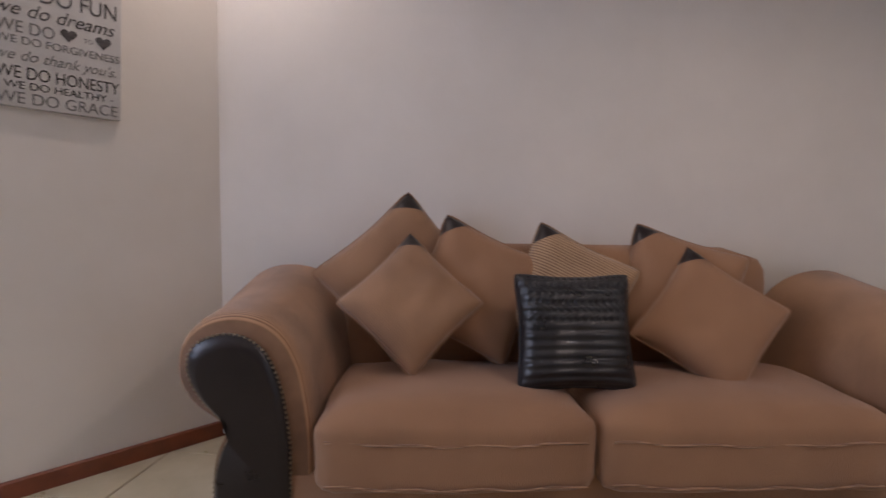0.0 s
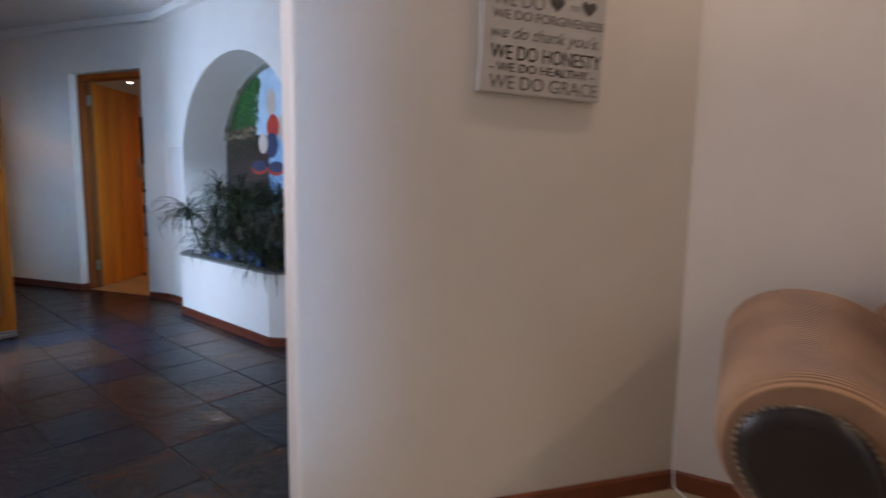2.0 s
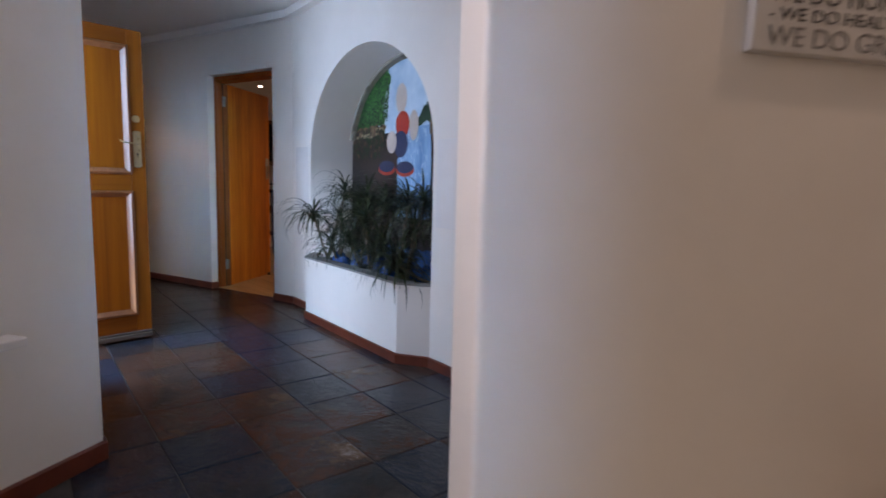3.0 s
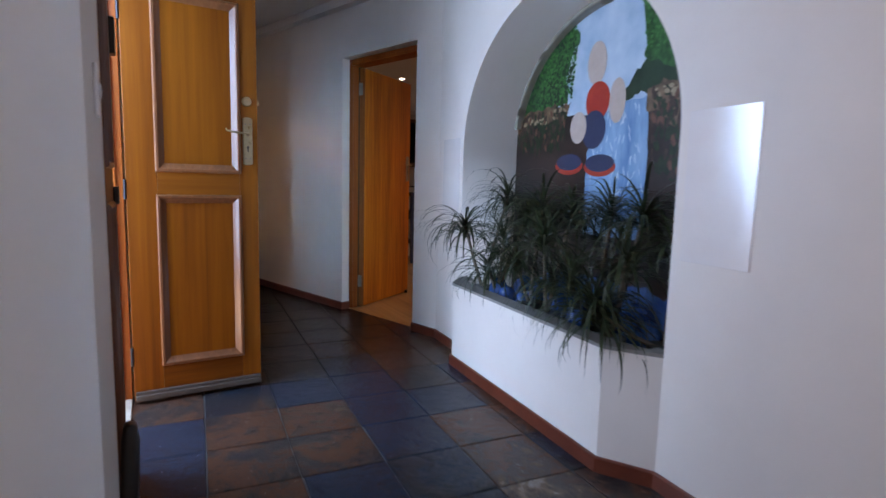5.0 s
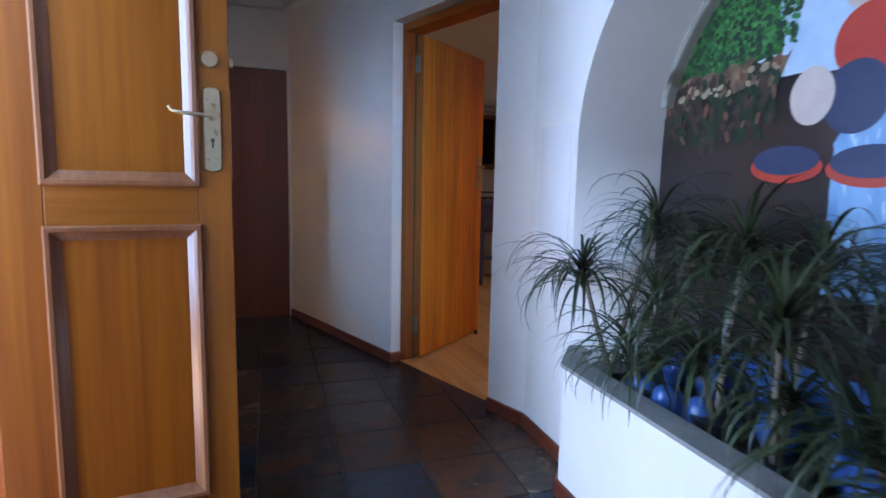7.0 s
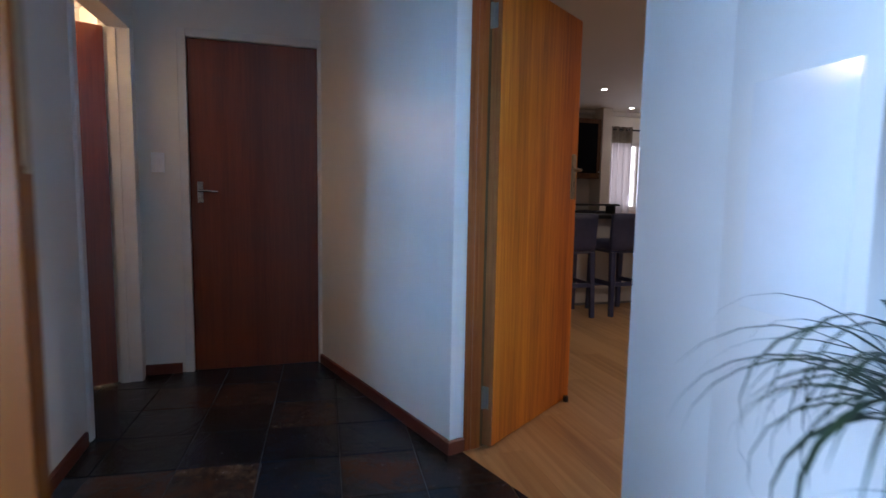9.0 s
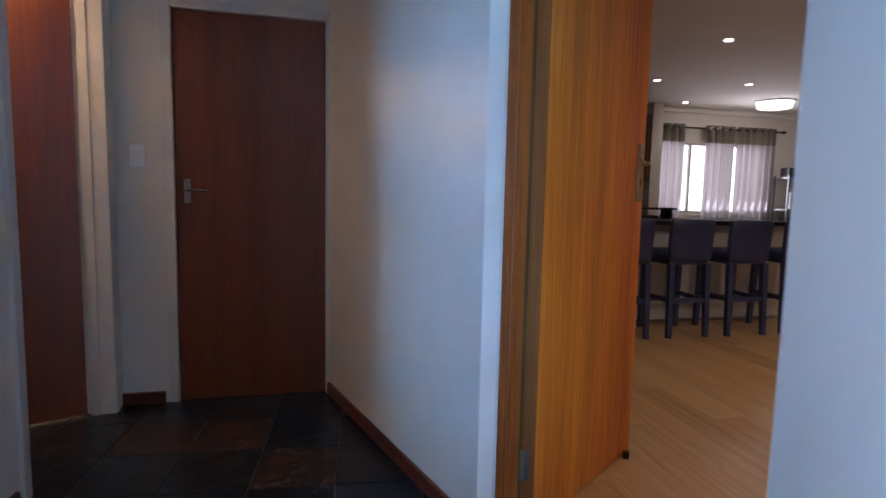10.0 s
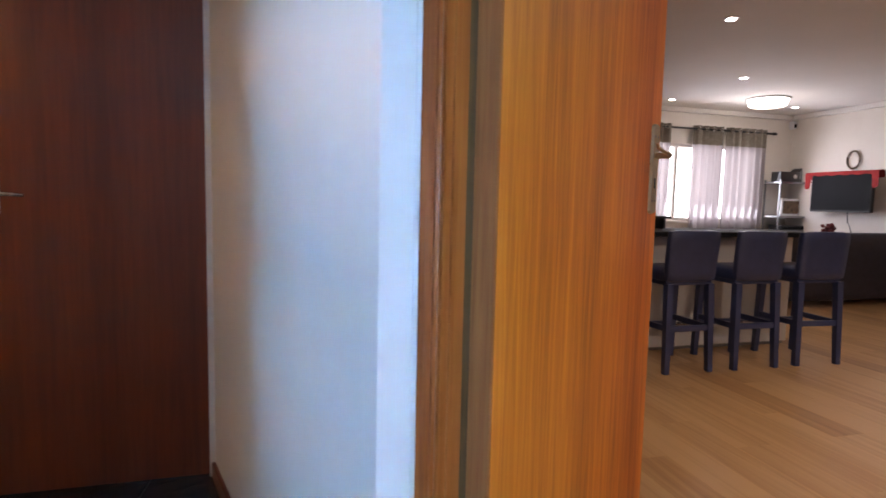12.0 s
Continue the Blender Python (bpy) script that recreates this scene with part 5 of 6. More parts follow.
def glossy_patch(s0, s1, z0, z1):
    bm = slab(s0, s1, -0.0035, 0.0, z0, z1, 0.001)
    ob = part("paint_patch", bm, GLOSS_PAINT)
    ob.matrix_world = NICHE
    tagged(ob, "rectangle of glossy white paint on the hall wall", "paint patch", "paint patches", "structure")


glossy_patch(2.135, 2.40, 0.855, 1.36)
glossy_patch(0.075, 0.335, 0.885, 1.39)


# ---- passage doors ----
def steel_frame(m, s0, s1, top, material, out=0.035):
    """A painted pressed frame standing a little proud round an opening; y towards the viewer."""
    t = thing("door_frame", m, "white painted door frame", "door frame", "white door frames", "structure")
    for a, b in ((s0 - 0.03, s0 + 0.018), (s1 - 0.018, s1 + 0.03)):
        bm = slab(a, b, -0.10, 0.014, 0, top + 0.03, 0.004)
        part("jamb", bm, material, t)
        x = b - 0.004 if a < s0 else a + 0.004
        part("door_stop", slab(min(x, x + (0.012 if a < s0 else -0.012)), max(x, x + (0.012 if a < s0 else -0.012)), -0.10, -0.055, 0, top - 0.002), material, t)
    part("head", slab(s0 + 0.018, s1 - 0.018, -0.10, 0.014, top - 0.018, top + 0.03, 0.004), material, t)
    return t


def flush_leaf(m, w, h, material, label, handle_x, group=""):
    t = thing("flush_door", m, label, "door", group)
    part("leaf", slab(0, w, -0.02, 0.02, 0, h, 0.002), material, t)
    return t


def small_handle(parent, x, z, y, f, toward, material):
    bm = slab(x - 0.017, x + 0.017, min(y, y + f * 0.006), max(y, y + f * 0.006), z - 0.075, z + 0.055, 0.003)
    p = part("handle_plate", bm, material, parent)
    bm = bmesh.new()
    tube(bm, [(x, y, z), (x, y + f * 0.045, z)], 0.009, 10)
    tube(bm, [(x - toward * 0.006, y + f * 0.045, z), (x + toward * 0.06, y + f * 0.047, z - 0.003), (x + toward * 0.105, y + f * 0.043, z - 0.006)], 0.009, 8, 0.006)
    part("lever", bm, material, p, smooth=60)


steel_frame(END_M, 0.0, 0.795, 2.045, WHITE_PAINT)
pd = flush_leaf(END_M @ Matrix.Translation((0.019, -0.035, 0.001)), 0.757, 2.026, DARK_DOOR, "closed dark mahogany flush door at the passage end", 0)
small_handle(pd, 0.70, 1.125, 0.02, 1, -1, CHROME)
steel_frame(BED_M @ pose(0.92, 0, 0, 0, 0, 180), 0.06, 0.86, 2.03, WHITE_PAINT)
bd = flush_leaf(BED_M @ pose(0.84, 0.12, 0.012, 0, 0, 116), 0.77, 2.0, DARK_DOOR, "dark mahogany flush door standing open into the bedroom", 0)

# ---- kitchen doorway ----
kf = thing("kitchen_door_frame", KIT_M, "varnished orange-brown wooden kitchen door frame", "door frame", kind="structure")
jamb_line = [(1.522, 0.070), (1.526, 0.071), (1.532, 0.076), (1.535, 0.083), (1.535, 0.0885), (1.529, 0.0895), (1.529, 0.0915), (1.535, 0.093), (1.538, 0.0975),
             (1.535, 0.102), (1.530, 0.103), (1.530, 0.105), (1.537, 0.1065), (1.537, 0.121), (1.531, 0.1215), (1.531, 0.123), (1.539, 0.124), (1.539, 0.150), (1.522, 0.150)]
part("jamb", prism(bmesh.new(), jamb_line, 0, 2.098), FRAME_WOOD, kf)
part("paint_line", slab(1.5205, 1.5245, 0.060, 0.0695, 0, 2.098, 0.001), WHITE_PAINT, kf)
# dark cabinet colour here paints in the shade of the hinge gap
part("jamb_back", slab(1.522, 1.533, 0.1505, 0.205, 0, 2.098), CABINET, kf, "rebate coloured dark for the gap's shade")
for a, b, s in ((2.405, 2.418, -1),):
    part("jamb", slab(a, b, 0.075, 0.13, 0, 2.098, 0.004), FRAME_WOOD, kf)
    part("jamb_back", slab(a, b - 0.012 * (s > 0), 0.1305, 0.2, 0, 2.098, 0.002), FRAME_WOOD, kf)
    x = b if s > 0 else a
    part("door_stop", slab(min(x, x + s * 0.014), max(x, x + s * 0.010), 0.085, 0.115, 0, 2.05, 0.003), FRAME_WOOD, kf)
    part("bead", tube(bmesh.new(), [(a if s > 0 else b, 0.078, 0), (a if s > 0 else b, 0.078, 2.09)], 0.006, 6), MOULDING, kf)
part("head", slab(1.5395, 2.405, 0.075, 0.205, 2.05, 2.098, 0.004), FRAME_WOOD, kf)
KLEAF_M, _ = along((-6.665, -1.165), (-7.46, -0.91))
kl = thing("kitchen_door", KLEAF_M @ Matrix.Translation((0, 0, 0.012)), "orange-brown veneered flush door standing open into the kitchen", "door")
part("leaf", slab(0.029, 0.823, -0.023, 0.023, 0, 2.03, 0.002), VENEER, kl)
part("edge_lipping", slab(0.022, 0.029, -0.024, 0.023, 0, 2.03, 0.0015), WORN_EDGE, kl, "pale worn edge lipping")
for z in (0.22, 1.86):
    bm = slab(0.019, 0.022, -0.006, 0.022, z - 0.05, z + 0.05)
    tube(bm, [(0.012, 0.016, z - 0.05), (0.012, 0.016, z + 0.05)], 0.008, 8)
    part("hinge", bm, STEEL, kl)
handle_set(kl, 0.775, 1.22, -0.023, -1, BRASS)
handle_set(kl, 0.775, 1.22, 0.023, 1, BRASS)
part("door_wedge", tube(bmesh.new(), [(0.77, -0.035, -0.010), (0.77, -0.035, 0.02)], 0.014, 10), BLACK, kl)


# ---- living room ----
COUNTER_M, COUNTER_L = along((-10.28, -0.92), (-11.08, 0.18))    # y points away from the viewer
ct = thing("bar_counter", COUNTER_M, "white breakfast bar with a black granite top and steel foot rail", "counter")
part("counter_front", slab(-2.2, COUNTER_L, 0, 0.12, 0.03, 0.905), COUNTER_WALL, ct)
part("plinth", slab(-2.2, COUNTER_L - 0.01, 0.02, 0.11, 0, 0.03), STEEL, ct)
part("worktop", slab(-2.25, COUNTER_L + 0.03, -0.16, 0.42, 0.907, 0.945, 0.006), COUNTER_TOP, ct)
part("counter_back", slab(-2.2, COUNTER_L, 0.36, 0.40, 0, 0.905), COUNTER_WALL, ct)
rail = bmesh.new()
tube(rail, [(-2.1, -0.10, 0.235), (COUNTER_L - 0.02, -0.10, 0.235)], 0.014, 8)
part("foot_rail", rail, CHROME, ct, smooth=60)
for k in range(5):
    part("rail_bracket", tube(bmesh.new(), [(-1.9 + k * 0.75, 0.0, 0.235), (-1.9 + k * 0.75, -0.10, 0.235)], 0.009, 8), CHROME, ct)
tray = thing("serving_tray", COUNTER_M @ pose(-0.05, 0.3, 0.946), "thin black raised tray standing on the bar counter", "tray")
part("tray_top", slab(-0.5, 0.38, -0.1, 0.1, 0.085, 0.105, 0.003), BLACK, tray)
for x in (-0.45, 0.33):
    part("tray_leg", slab(x - 0.01, x + 0.01, -0.08, 0.08, 0, 0.085), BLACK, tray)


def stool(m):
    t = thing("bar_stool", m, "blue-black leatherette bar stool with a low back at the counter", "bar stool", "bar stools at the counter")
    part("seat", puff(bmesh.new(), (0, 0.18, 0.665), (0.20, 0.20, 0.045), 0.03, 6, 0.01), BLUE_BLACK, t, smooth=60)
    back = puff(bmesh.new(), (0, 0, 0.80), (0.205, 0.032, 0.175), 0.028, 6)
    for v in back.verts:
        v.co.y -= 0.10 * max(0, v.co.z - 0.65) ** 1.2
        v.co.x *= 0.96 + 0.1 * (v.co.z - 0.6)
    part("backrest", back, BLUE_BLACK, t, smooth=60)
    part("apron", slab(-0.185, 0.185, 0.0, 0.36, 0.60, 0.635, 0.004), BLUE_BLACK, t)
    for x in (-1, 1):
        for y, splay in ((0.0, -0.03), (0.35, 0.02)):
            bm = bmesh.new()
            a = [bm.verts.new((x * 0.175 + dx, y + splay + dy, 0)) for dx, dy in ((-0.019, -0.019), (0.019, -0.019), (0.019, 0.019), (-0.019, 0.019))]
            b = [bm.verts.new((x * 0.165 + dx, y + dy, 0.61)) for dx, dy in ((-0.024, -0.024), (0.024, -0.024), (0.024, 0.024), (-0.024, 0.024))]
            bm.faces.new(a[::-1])
            bm.faces.new(b)
            for k in range(4):
                bm.faces.new([a[k], a[(k + 1) % 4], b[(k + 1) % 4], b[k]])
            part("leg", bm, BLUE_BLACK, t)
        part("side_rung", slab(x * 0.17 - 0.011, x * 0.17 + 0.011, 0.0, 0.35, 0.285, 0.325, 0.003), BLUE_BLACK, t)
    part("back_rung", slab(-0.16, 0.16, -0.028, -0.004, 0.285, 0.325, 0.003), BLUE_BLACK, t)
    part("front_rung", slab(-0.16, 0.16, 0.345, 0.369, 0.235, 0.275, 0.003), BLUE_BLACK, t)
    return t


ST_M, _ = along((-9.75, -0.81), (-10.57, 0.36))
first = stool(ST_M @ pose(0.19, 0, 0, 0, 0, 2))
for s, turn in ((-0.36, -2), (0.74, 1), (1.285, -3)):
    copy_thing(first, ST_M @ pose(s, 0, 0, 0, 0, turn))

# window, curtains
w2 = thing("window_2", FAR_M, "white framed living room window with thin burglar bars", "window", kind="structure")
for x in (4.55, 5.22, 5.9, 6.575):
    part("window_frame", slab(x, x + 0.045, 0.05, 0.1, 0.92, 2.04, 0.004), WHITE_PAINT, w2)
for z in (0.92, 1.995):
    part("window_frame", slab(4.595, 6.575, 0.05, 0.1, z, z + 0.045, 0.004), WHITE_PAINT, w2)
part("window_sill", slab(4.5, 6.67, -0.02, 0.0, 0.88, 0.915, 0.004), WHITE_PAINT, w2)
bars = bmesh.new()
for k in range(8):
    z = 1.0 + k * 0.14
    tube(bars, [(4.6, 0.12, z), (6.57, 0.12, z)], 0.005, 6)
part("burglar_bars", bars, WHITE_PAINT, w2)
glow = part("backdrop_daylight", slab(3.9, 7.3, 0.9, 0.95, -0.2, 3.2), DAY_GLOW)
glow.matrix_world = FAR_M
tagged(glow, "overexposed daylight outside the living room window", "backdrop", kind="structure")
rod = thing("curtain_rod", FAR_M, "dark metal curtain rod above the window", "curtain rod")
part("rod", tube(bmesh.new(), [(4.45, -0.09, 2.25), (6.82, -0.09, 2.25)], 0.014, 10), BLACK, rod, smooth=60)
for x in (4.43, 6.84):
    part("finial", tube(bmesh.new(), [(x - 0.03, -0.09, 2.25), (x + 0.03, -0.09, 2.25)], 0.022, 10), BLACK, rod)
for x in (4.6, 5.65, 6.72):
    part("bracket", slab(x - 0.01, x + 0.01, -0.09, 0.0, 2.235, 2.265), BLACK, rod)


def curtain(x0, x1, label):
    t = thing("curtain", FAR_M, label, "curtain", "sheer curtains at the window")
    n = 90
    for name, z0, z1, mat_ in (("sheer_drop", 0.12, 2.03, SHEER), ("header_band", 2.03, 2.30, CURTAIN_TOP)):
        bm = bmesh.new()
        prev = None
        for i in range(n + 1):
            x = x0 + (x1 - x0) * i / n
            y = -0.09 + 0.032 * math.sin(i / n * (x1 - x0) / 0.13 * 6.283) + 0.006 * math.sin(i * 0.9)
            row = [bm.verts.new((x, y * (1 if name == "sheer_drop" else 1.0), z)) for z in (z0, (z0 + z1) / 2, z1)]
            if prev:
                for k in range(2):
                    bm.faces.new([prev[k], row[k], row[k + 1], prev[k + 1]])
            prev = row
        part(name, bm, mat_, t, smooth=80)
    rings = max(2, int((x1 - x0) / 0.13))
    for k in range(rings):
        x = x0 + (k + 0.5) * (x1 - x0) / rings
        bm = bmesh.new()
        tube(bm, [(x + 0.026 * math.cos(a), -0.125, 2.25 + 0.026 * math.sin(a)) for a in [6.283 * q / 10 for q in range(11)]], 0.006, 5)
        part("eyelet", bm, CHROME, t, smooth=80)


curtain(4.50, 5.02, "sheer mauve-grey curtain with a taupe header drawn aside")
curtain(5.40, 5.93, "sheer mauve-grey curtain with a taupe header half drawn")
curtain(5.97, 6.69, "sheer mauve-grey curtain with a taupe header drawn over the window")

# shelf unit with things, at the far wall corner
SH_M = FAR_M @ pose(6.78, 0, 0)
sh = thing("metal_shelf", SH_M, "open grey metal shelf unit in the living room corner", "shelf")
for x in (0.0, 0.62):
    for y in (-0.32, -0.05):
        part("upright", slab(x, x + 0.02, y, y + 0.02, 0, 1.56), STEEL, sh)
for z in (0.35, 0.80, 1.01, 1.52):
    part("shelf_board", slab(0, 0.64, -0.33, -0.03, z - 0.012, z + 0.012), STEEL, sh)
rad = thing("radio", SH_M @ pose(0.25, -0.18, 1.532), "small black radio on top of the metal shelf", "radio")
part("case", slab(-0.2, 0.16, -0.09, 0.09, 0, 0.15, 0.01), BLACK, rad)
part("dial", tube(bmesh.new(), [(0.06, -0.09, 0.08), (0.06, -0.1, 0.08)], 0.035, 14), CHROME, rad)
hat = thing("round_speaker", SH_M @ pose(0.5, -0.16, 1.532), "round black speaker on top of the metal shelf", "speaker")
bm = bmesh.new()
tube(bm, [(0, -0.06, 0.11), (0, 0.06, 0.11)], 0.105, 20)
part("drum", bm, BLACK, hat, smooth=40)
part("cone", tube(bmesh.new(), [(0, -0.066, 0.11), (0, -0.06, 0.11)], 0.07, 18), STEEL, hat)
ph = thing("photo_frame", SH_M @ pose(0.36, -0.2, 1.022), "small framed photograph standing on the metal shelf", "photo frame")
part("border", slab(-0.2, 0.16, -0.012, 0.012, 0, 0.26, 0.004), WHITE_PLASTIC, ph)
part("photo", slab(-0.165, 0.125, -0.016, -0.012, 0.035, 0.225), P_ROCK, ph)
dvd = thing("media_box", SH_M @ pose(0.3, -0.2, 0.812), "flat black media player on the metal shelf", "media player")
part("case", slab(-0.22, 0.22, -0.12, 0.12, 0, 0.07, 0.005), BLACK, dvd)
part("front", slab(-0.2, 0.2, -0.124, -0.12, 0.015, 0.05), SCREEN, dvd)
cam_dome = thing("alarm_sensor", FAR_M @ pose(7.2, -0.06, 2.40), "small white alarm sensor in the wall corner", "sensor")
part("body", slab(-0.03, 0.03, -0.05, 0.04, -0.06, 0.06, 0.012), WHITE_PLASTIC, cam_dome)
part("lens", slab(-0.022, 0.022, -0.056, -0.05, -0.04, 0.01, 0.003), SCREEN, cam_dome)

# television, red cloth, couch on the right wall
RIGHT_M, _ = along(far_r, far_r + r_dir)
tv = thing("television", RIGHT_M @ pose(1.0, -0.16, 1.10), "flat black television mounted on the wall under a red cloth", "television")
part("casing", slab(-0.44, 0.44, -0.03, 0.03, 0, 0.54, 0.012), BLACK, tv)
part("screen", slab(-0.42, 0.42, -0.034, -0.03, 0.025, 0.52), SCREEN, tv)
part("wall_arm", slab(-0.08, 0.08, 0.03, 0.155, 0.22, 0.36), BLACK, tv)
part("cable", tube(bmesh.new(), [(0.1, 0.02, 0), (0.08, 0.05, -0.12), (0.12, 0.1, -0.3)], 0.006, 6), BLACK, tv)
cl = thing("red_cloth", RIGHT_M @ pose(1.0, -0.16, 1.64), "red cloth draped over the top of the television", "cloth")
bm = bmesh.new()
prev = None
for i in range(41):
    x = -0.53 + 1.06 * i / 40
    drop = 0.10 + 0.012 * math.sin(i * 0.9) + (0.12 if abs(x) > 0.44 else 0)
    row = [bm.verts.new(p) for p in ((x, -0.046 - 0.008 * math.sin(i), 0.012 - drop * (1.0 if abs(x) > 0.44 else 0.45)), (x, -0.05, 0.012), (x, 0.0, 0.022), (x, 0.045, 0.012), (x, 0.05, -0.08))]
    if prev:
        for k in range(4):
            bm.faces.new([prev[k], row[k], row[k + 1], prev[k + 1]])
    prev = row
part("drape", bm, RED_CLOTH, cl, smooth=60)
ring = thing("wall_ring", RIGHT_M @ pose(1.02, -0.02, 1.82), "round wicker ring hanging on the wall above the television", "wall ornament")
part("hoop", tube(bmesh.new(), [(0.09 * math.cos(a), 0, 0.12 * math.sin(a)) for a in [6.283 * k / 20 for k in range(21)]], 0.012, 8), STEM, ring, smooth=60)
fl = thing("red_ornament", RIGHT_M @ pose(0.93, -0.25, 0.80), "dark red artificial flower on a stand under the television", "ornament")
part("stand", tube(bmesh.new(), [(0, 0, -0.8), (0, 0, 0.02)], 0.03, 10, 0.015), BLACK, fl)
bm = bmesh.new()
rg = random.Random(3)
for k in range(22):
    bmesh.ops.create_icosphere(bm, subdivisions=1, radius=rg.uniform(0.02, 0.035), matrix=Matrix.Translation((rg.uniform(-0.05, 0.05), rg.uniform(-0.05, 0.05), 0.06 + rg.uniform(-0.04, 0.06))))
part("petals", bm, DARK_RED, fl, smooth=80)
CO_M, CO_L = along((-13.05, 0.61), (-13.8, 1.68))
co = thing("living_room_couch", CO_M, "large charcoal upholstered couch seen from behind", "couch")
part("back", puff(bmesh.new(), (0.75, 0.12, 0.46), (1.15, 0.12, 0.40), 0.06, 8), COUCH, co, smooth=60)
part("seat", puff(bmesh.new(), (0.75, 0.55, 0.26), (1.15, 0.38, 0.20), 0.06, 6), COUCH, co, smooth=60)
for x in (-0.32, 1.82):
    part("armrest", puff(bmesh.new(), (x, 0.5, 0.34), (0.11, 0.45, 0.28), 0.06, 6), COUCH, co, smooth=60)

# kitchen cabinets left of the window
for k in range(4):
    x = 4.28 - 0.62 * (k + 1)
    cb = thing("wall_cabinet", FAR_M @ pose(x, 0, 1.42), "brown wooden wall cabinet with a glazed door", "cabinet", "kitchen wall cabinets")
    part("carcass", slab(0.004, 0.616, -0.32, -0.004, 0, 0.95, 0.004), CABINET, cb)
    dr = part("door", slab(0.012, 0.608, -0.342, -0.322, 0.01, 0.94, 0.004), CABINET, cb)
    part("glass", slab(0.08, 0.54, -0.346, -0.342, 0.08, 0.87), SCREEN, dr)
    part("knob", tube(bmesh.new(), [(0.57, -0.342, 0.1), (0.57, -0.365, 0.1)], 0.012, 8), CHROME, dr)
    bc = thing("base_cabinet", FAR_M @ pose(x, 0, 0), "brown wooden kitchen base cabinet", "cabinet", "kitchen base cabinets")
    part("carcass", slab(0.004, 0.616, -0.58, -0.004, 0, 0.86, 0.004), CABINET, bc)
    dr = part("door", slab(0.012, 0.608, -0.60, -0.582, 0.1, 0.85, 0.004), CABINET, bc)
    part("knob", tube(bmesh.new(), [(0.57, -0.60, 0.8), (0.57, -0.625, 0.8)], 0.012, 8), CHROME, dr)
wt = thing("kitchen_worktop", FAR_M, "black granite kitchen worktop along the wall", "worktop")
part("slab", slab(1.78, 4.29, -0.62, -0.004, 0.862, 0.9, 0.005), COUNTER_TOP, wt)


# ceiling lights
def downlight(x, y, power, label="small round recessed ceiling downlight, seen and added ones, switched on", cone=120, color=(1.0, 0.88, 0.72)):
    t = thing("downlight", pose(x, y, CEIL), label, "downlight", "recessed downlights")
    bm = bmesh.new()
    tube(bm, [(0, 0, -0.006), (0, 0, -0.001)], 0.05, 20, 0.055)
    part("trim_ring", bm, WHITE_PLASTIC, t, smooth=40)
    part("bulb", tube(bmesh.new(), [(0, 0, -0.010), (0, 0, -0.006)], 0.034, 16), SPOT_GLOW, t)
    lamp("downlight_lamp", "SPOT", look((x, y, CEIL - 0.03), (x, y + 0.001, 0)), power, color, cone=cone, radius=0.035)


# the two 30 W ones are added to light the open kitchen door
for x, y in ((-10.55, -0.44), (-12.71, -0.07), (-13.84, -0.77), (-14.86, 0.85), (-12.11, -1.09), (-11.6, 1.9), (-9.2, 1.0), (-8.0, 1.9), (-9.85, -1.50), (-7.6, 0.7)):
    downlight(x, y, 4.6 if x < -8.3 else 30, cone=95 if x < -8.3 else 150)
# all four unseen: the first shadows the canvas, the others are added fill
for x, y, share in ((-1.58, 1.74, 0.75), (0.85, 2.45, 1.35), (0.5, 0.2, 0.4), (2.5, 2.2, 2.1)):
    downlight(x, y, LOUNGE_W * share, cone=165, color=(1.0, 0.86, 0.73))
cl2 = thing("ceiling_lamp", pose(-14.09, 0.39, CEIL), "round white glass ceiling lamp, switched on", "ceiling lamp")
bm = bmesh.new()
tube(bm, [(0, 0, -0.10), (0, 0, -0.085), (0, 0, -0.02)], 0.20, 28, 0.24)
part("glass_shade", bm, LAMP_GLOW, cl2, smooth=40)
part("base_plate", tube(bmesh.new(), [(0, 0, -0.02), (0, 0, 0)], 0.26, 28), WHITE_PLASTIC, cl2)
lamp("ceiling_lamp_light", "POINT", pose(-14.09, 0.39, CEIL - 0.30), 3, (1.0, 0.93, 0.82), radius=0.12)
lamp("bedroom_lamp", "POINT", pose(-6.4, -4.2, 2.3), 55, (1.0, 0.75, 0.45), radius=0.08)


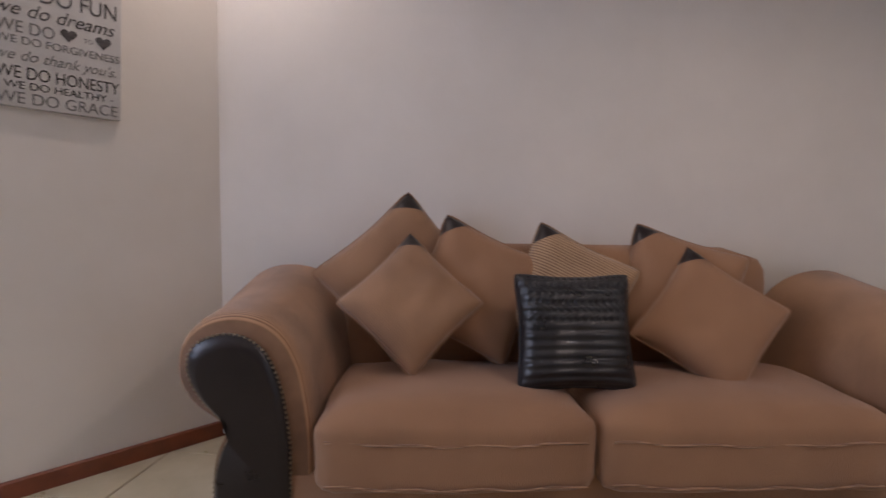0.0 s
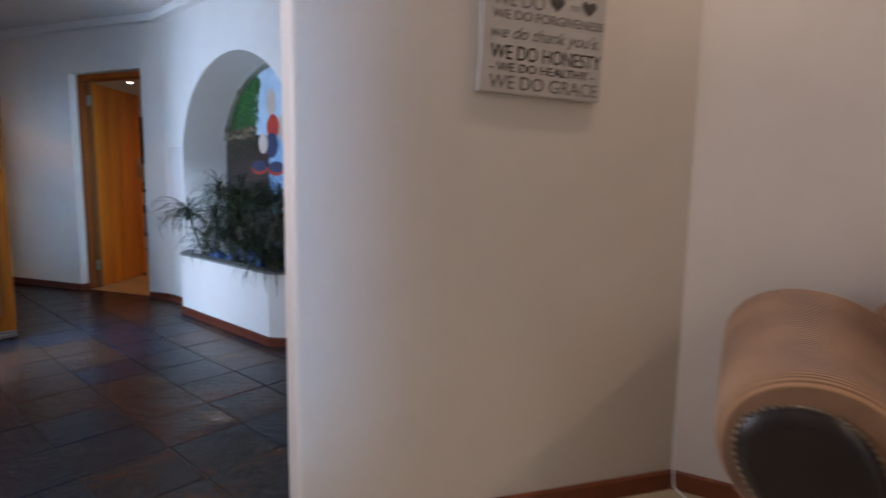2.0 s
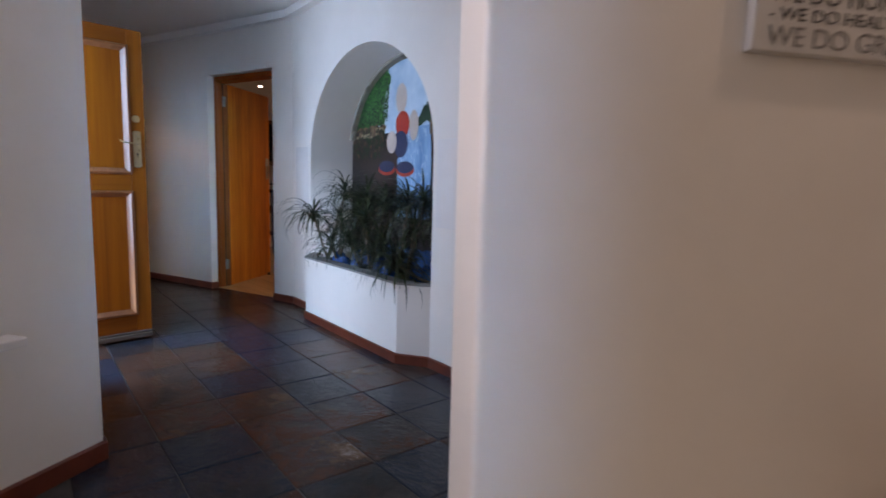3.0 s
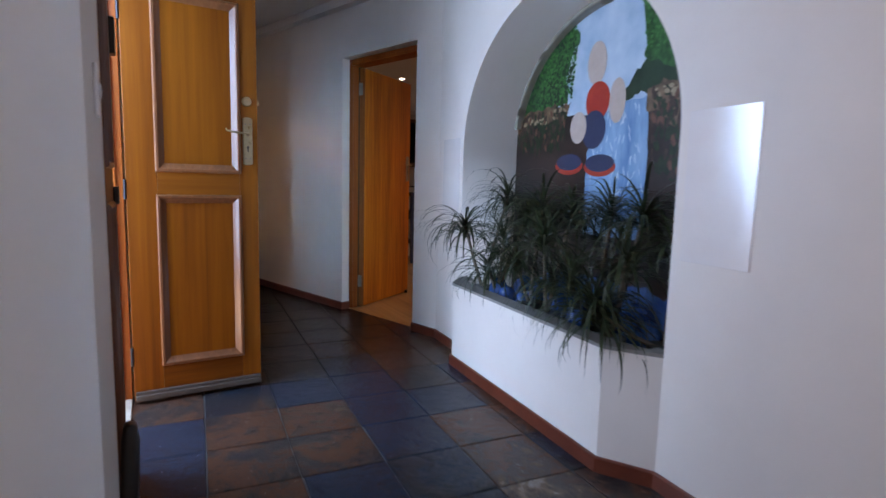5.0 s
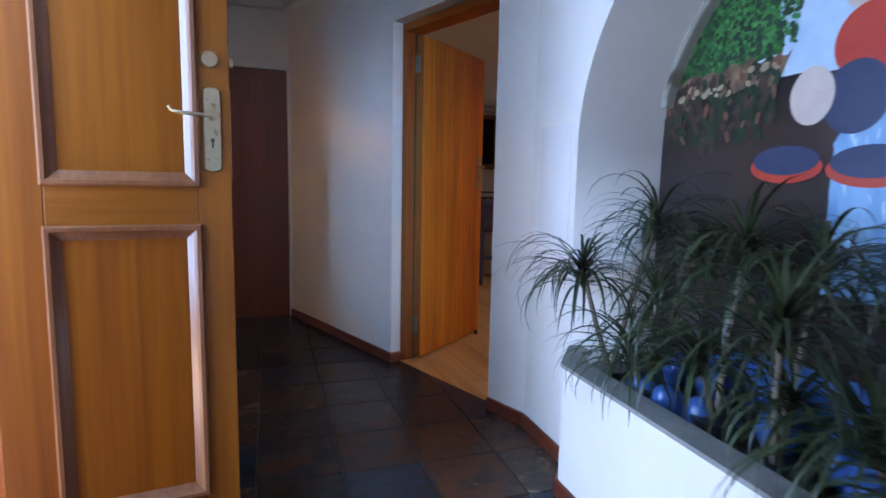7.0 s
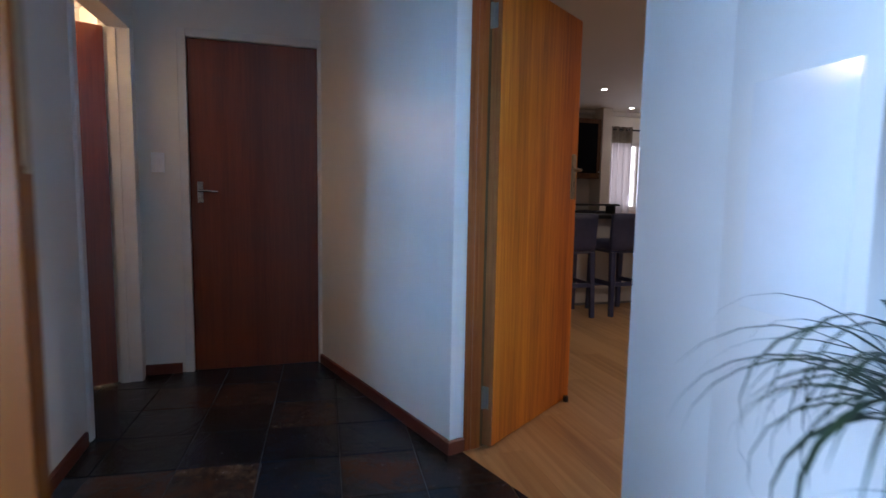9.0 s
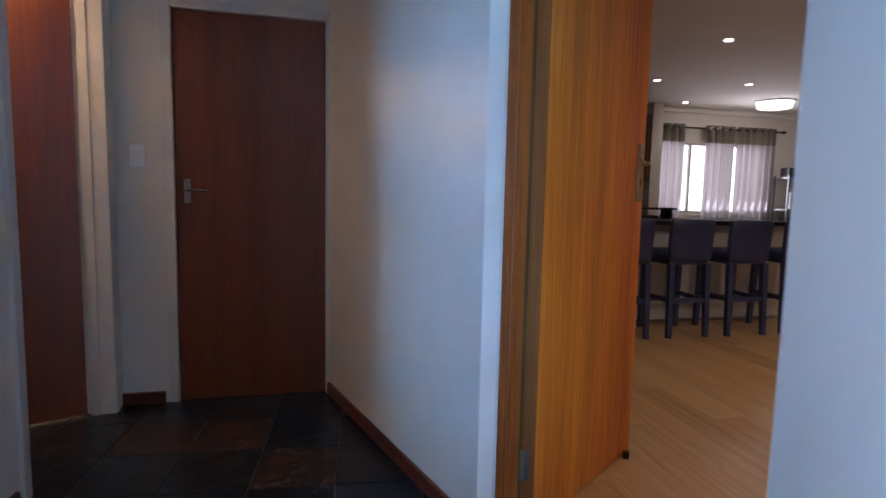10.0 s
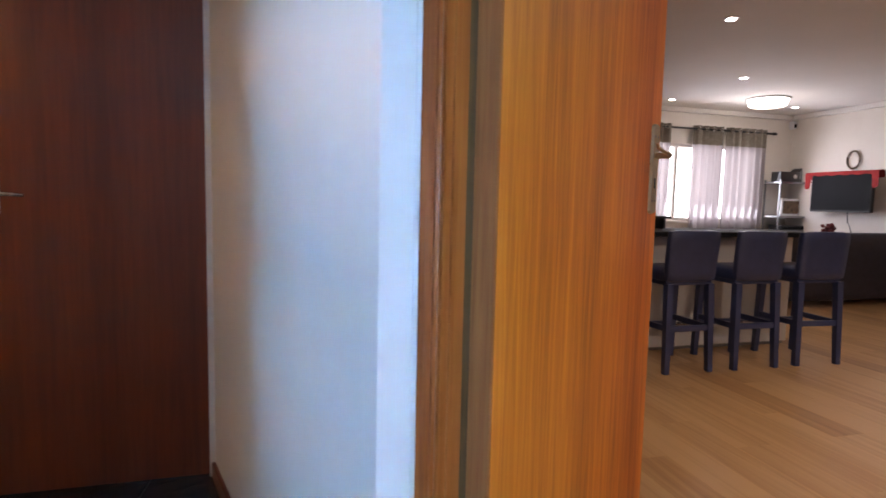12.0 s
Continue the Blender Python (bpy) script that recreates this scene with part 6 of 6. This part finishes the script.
# ---- floor pieces ----
def lay(parent, name, poly, origin, turn, w, d, gap, material, z1=0.0, thick=0.006, stagger=0.0, limit=None, rough_edge=0.0, span=30, cuts=(), edge=0.004):
    """Tiles or planks of one floor, each an object on one of a few shared meshes, where their centre lies in poly."""
    shared = []
    for k in range(4 if rough_edge else 1):
        bm = bmesh.new()
        x, y = (w - gap) / 2, (d - gap) / 2
        j = lambda: random.uniform(-rough_edge, rough_edge)
        lo = [bm.verts.new((a * x + j(), b * y + j(), -thick)) for a, b in ((-1, -1), (1, -1), (1, 1), (-1, 1))]
        b0 = min(edge, thick / 2)
        hi = [bm.verts.new((v.co.x, v.co.y, -b0)) for v in lo]
        up = [bm.verts.new((v.co.x * (1 - b0 / x), v.co.y * (1 - b0 / y), 0)) for v in lo]
        bm.faces.new(up)
        for a, b in ((lo, hi), (hi, up)):
            for i in range(4):
                bm.faces.new([a[i], a[(i + 1) % 4], b[(i + 1) % 4], b[i]])
        me = bpy.data.meshes.new(name)
        bm.to_mesh(me)
        bm.free()
        me.materials.append(material)
        shared.append(me)
    m = pose(*origin, 0, 0, 0, turn)
    count = 0
    for j in range(-span, span):
        for i in range(-span, span):
            p = m @ Vector(((i + (stagger * (j % 3)) + 0.5) * w, (j + 0.5) * d, 0))
            if not inside(poly, p.x, p.y) or (limit and not limit(p)):
                continue
            me = shared[(i * 7 + j * 3) % len(shared)]
            here = Matrix.Translation((p.x, p.y, z1)) @ pose(0, 0, 0, 0, 0, turn)
            corners = [here @ Vector((a * w / 2, b * d / 2, 0)) for a in (-1, 1) for b in (-1, 1)]
            gone = False
            for at, out in cuts:
                far = [(c.xy - Vector(at)).dot(Vector(out)) for c in corners]
                if min(far) > -0.01:
                    gone = True
                elif max(far) > 0:
                    bm = bmesh.new()
                    bm.from_mesh(me)
                    back = (here @ pose(0, 0, 0, 0, 0, 180 if (i + j) % 2 else 0)).inverted()
                    bmesh.ops.bisect_plane(bm, geom=[*bm.verts, *bm.edges, *bm.faces], plane_co=back @ Vector((*at, z1)),
                                           plane_no=back.to_3x3() @ Vector((*out, 0)), clear_outer=True)
                    me = bpy.data.meshes.new(name)
                    bm.to_mesh(me)
                    bm.free()
                    me.materials.append(material)
            if gone:
                continue
            ob = new(name, me)
            ob.matrix_world = Matrix.Translation((p.x, p.y, z1 + random.uniform(-0.2, 0.2) * edge)) @ pose(0, 0, 0, random.uniform(-25, 25) * edge, random.uniform(-25, 25) * edge, turn + (180 if (i + j) % 2 else 0))
            ob.parent = parent
            count += 1
    return count


def grown(poly, d):
    cx, cy = sum(p[0] for p in poly) / len(poly), sum(p[1] for p in poly) / len(poly)
    out = []
    for x, y in poly:
        r = math.hypot(x - cx, y - cy)
        out.append((cx + (x - cx) * (1 + d / r), cy + (y - cy) * (1 + d / r)))
    return out


KIT_CUT = tuple(KIT_M @ Vector((2.0, 0.06, 0)))[:2]
KIT_OUT = tuple(KIT_M.to_3x3() @ Vector((0, 1, 0)))[:2]
lay(floor_hall, "slate_tile", grown(HALL, 0.22), (-4.498, -0.935), 32, 0.336, 0.325, 0.006, SLATE, thick=0.012, rough_edge=0.003, edge=0.002,
    cuts=[(KIT_CUT, KIT_OUT), (NEAR, (1.0, 0.0))])
lay(floor_lounge, "floor_tile", grown(LOUNGE, 0.2), (-1.97, 1.73), 36, 0.40, 0.40, 0.007, CREAM_TILE, limit=lambda p: p.x < 1.6,
    cuts=[(NEAR, (-1.0, 0.0))])
lay(floor_living, "floor_plank", grown(LIVING, 0.3), (-9, 0), 36, 1.25, 0.195, 0.0004, LAMINATE, stagger=0.37, thick=0.008,
    limit=lambda p: -16.6 < p.x and -2.7 < p.y < 3.5, span=34, edge=0.0006, cuts=[(KIT_CUT, (-KIT_OUT[0], -KIT_OUT[1]))])
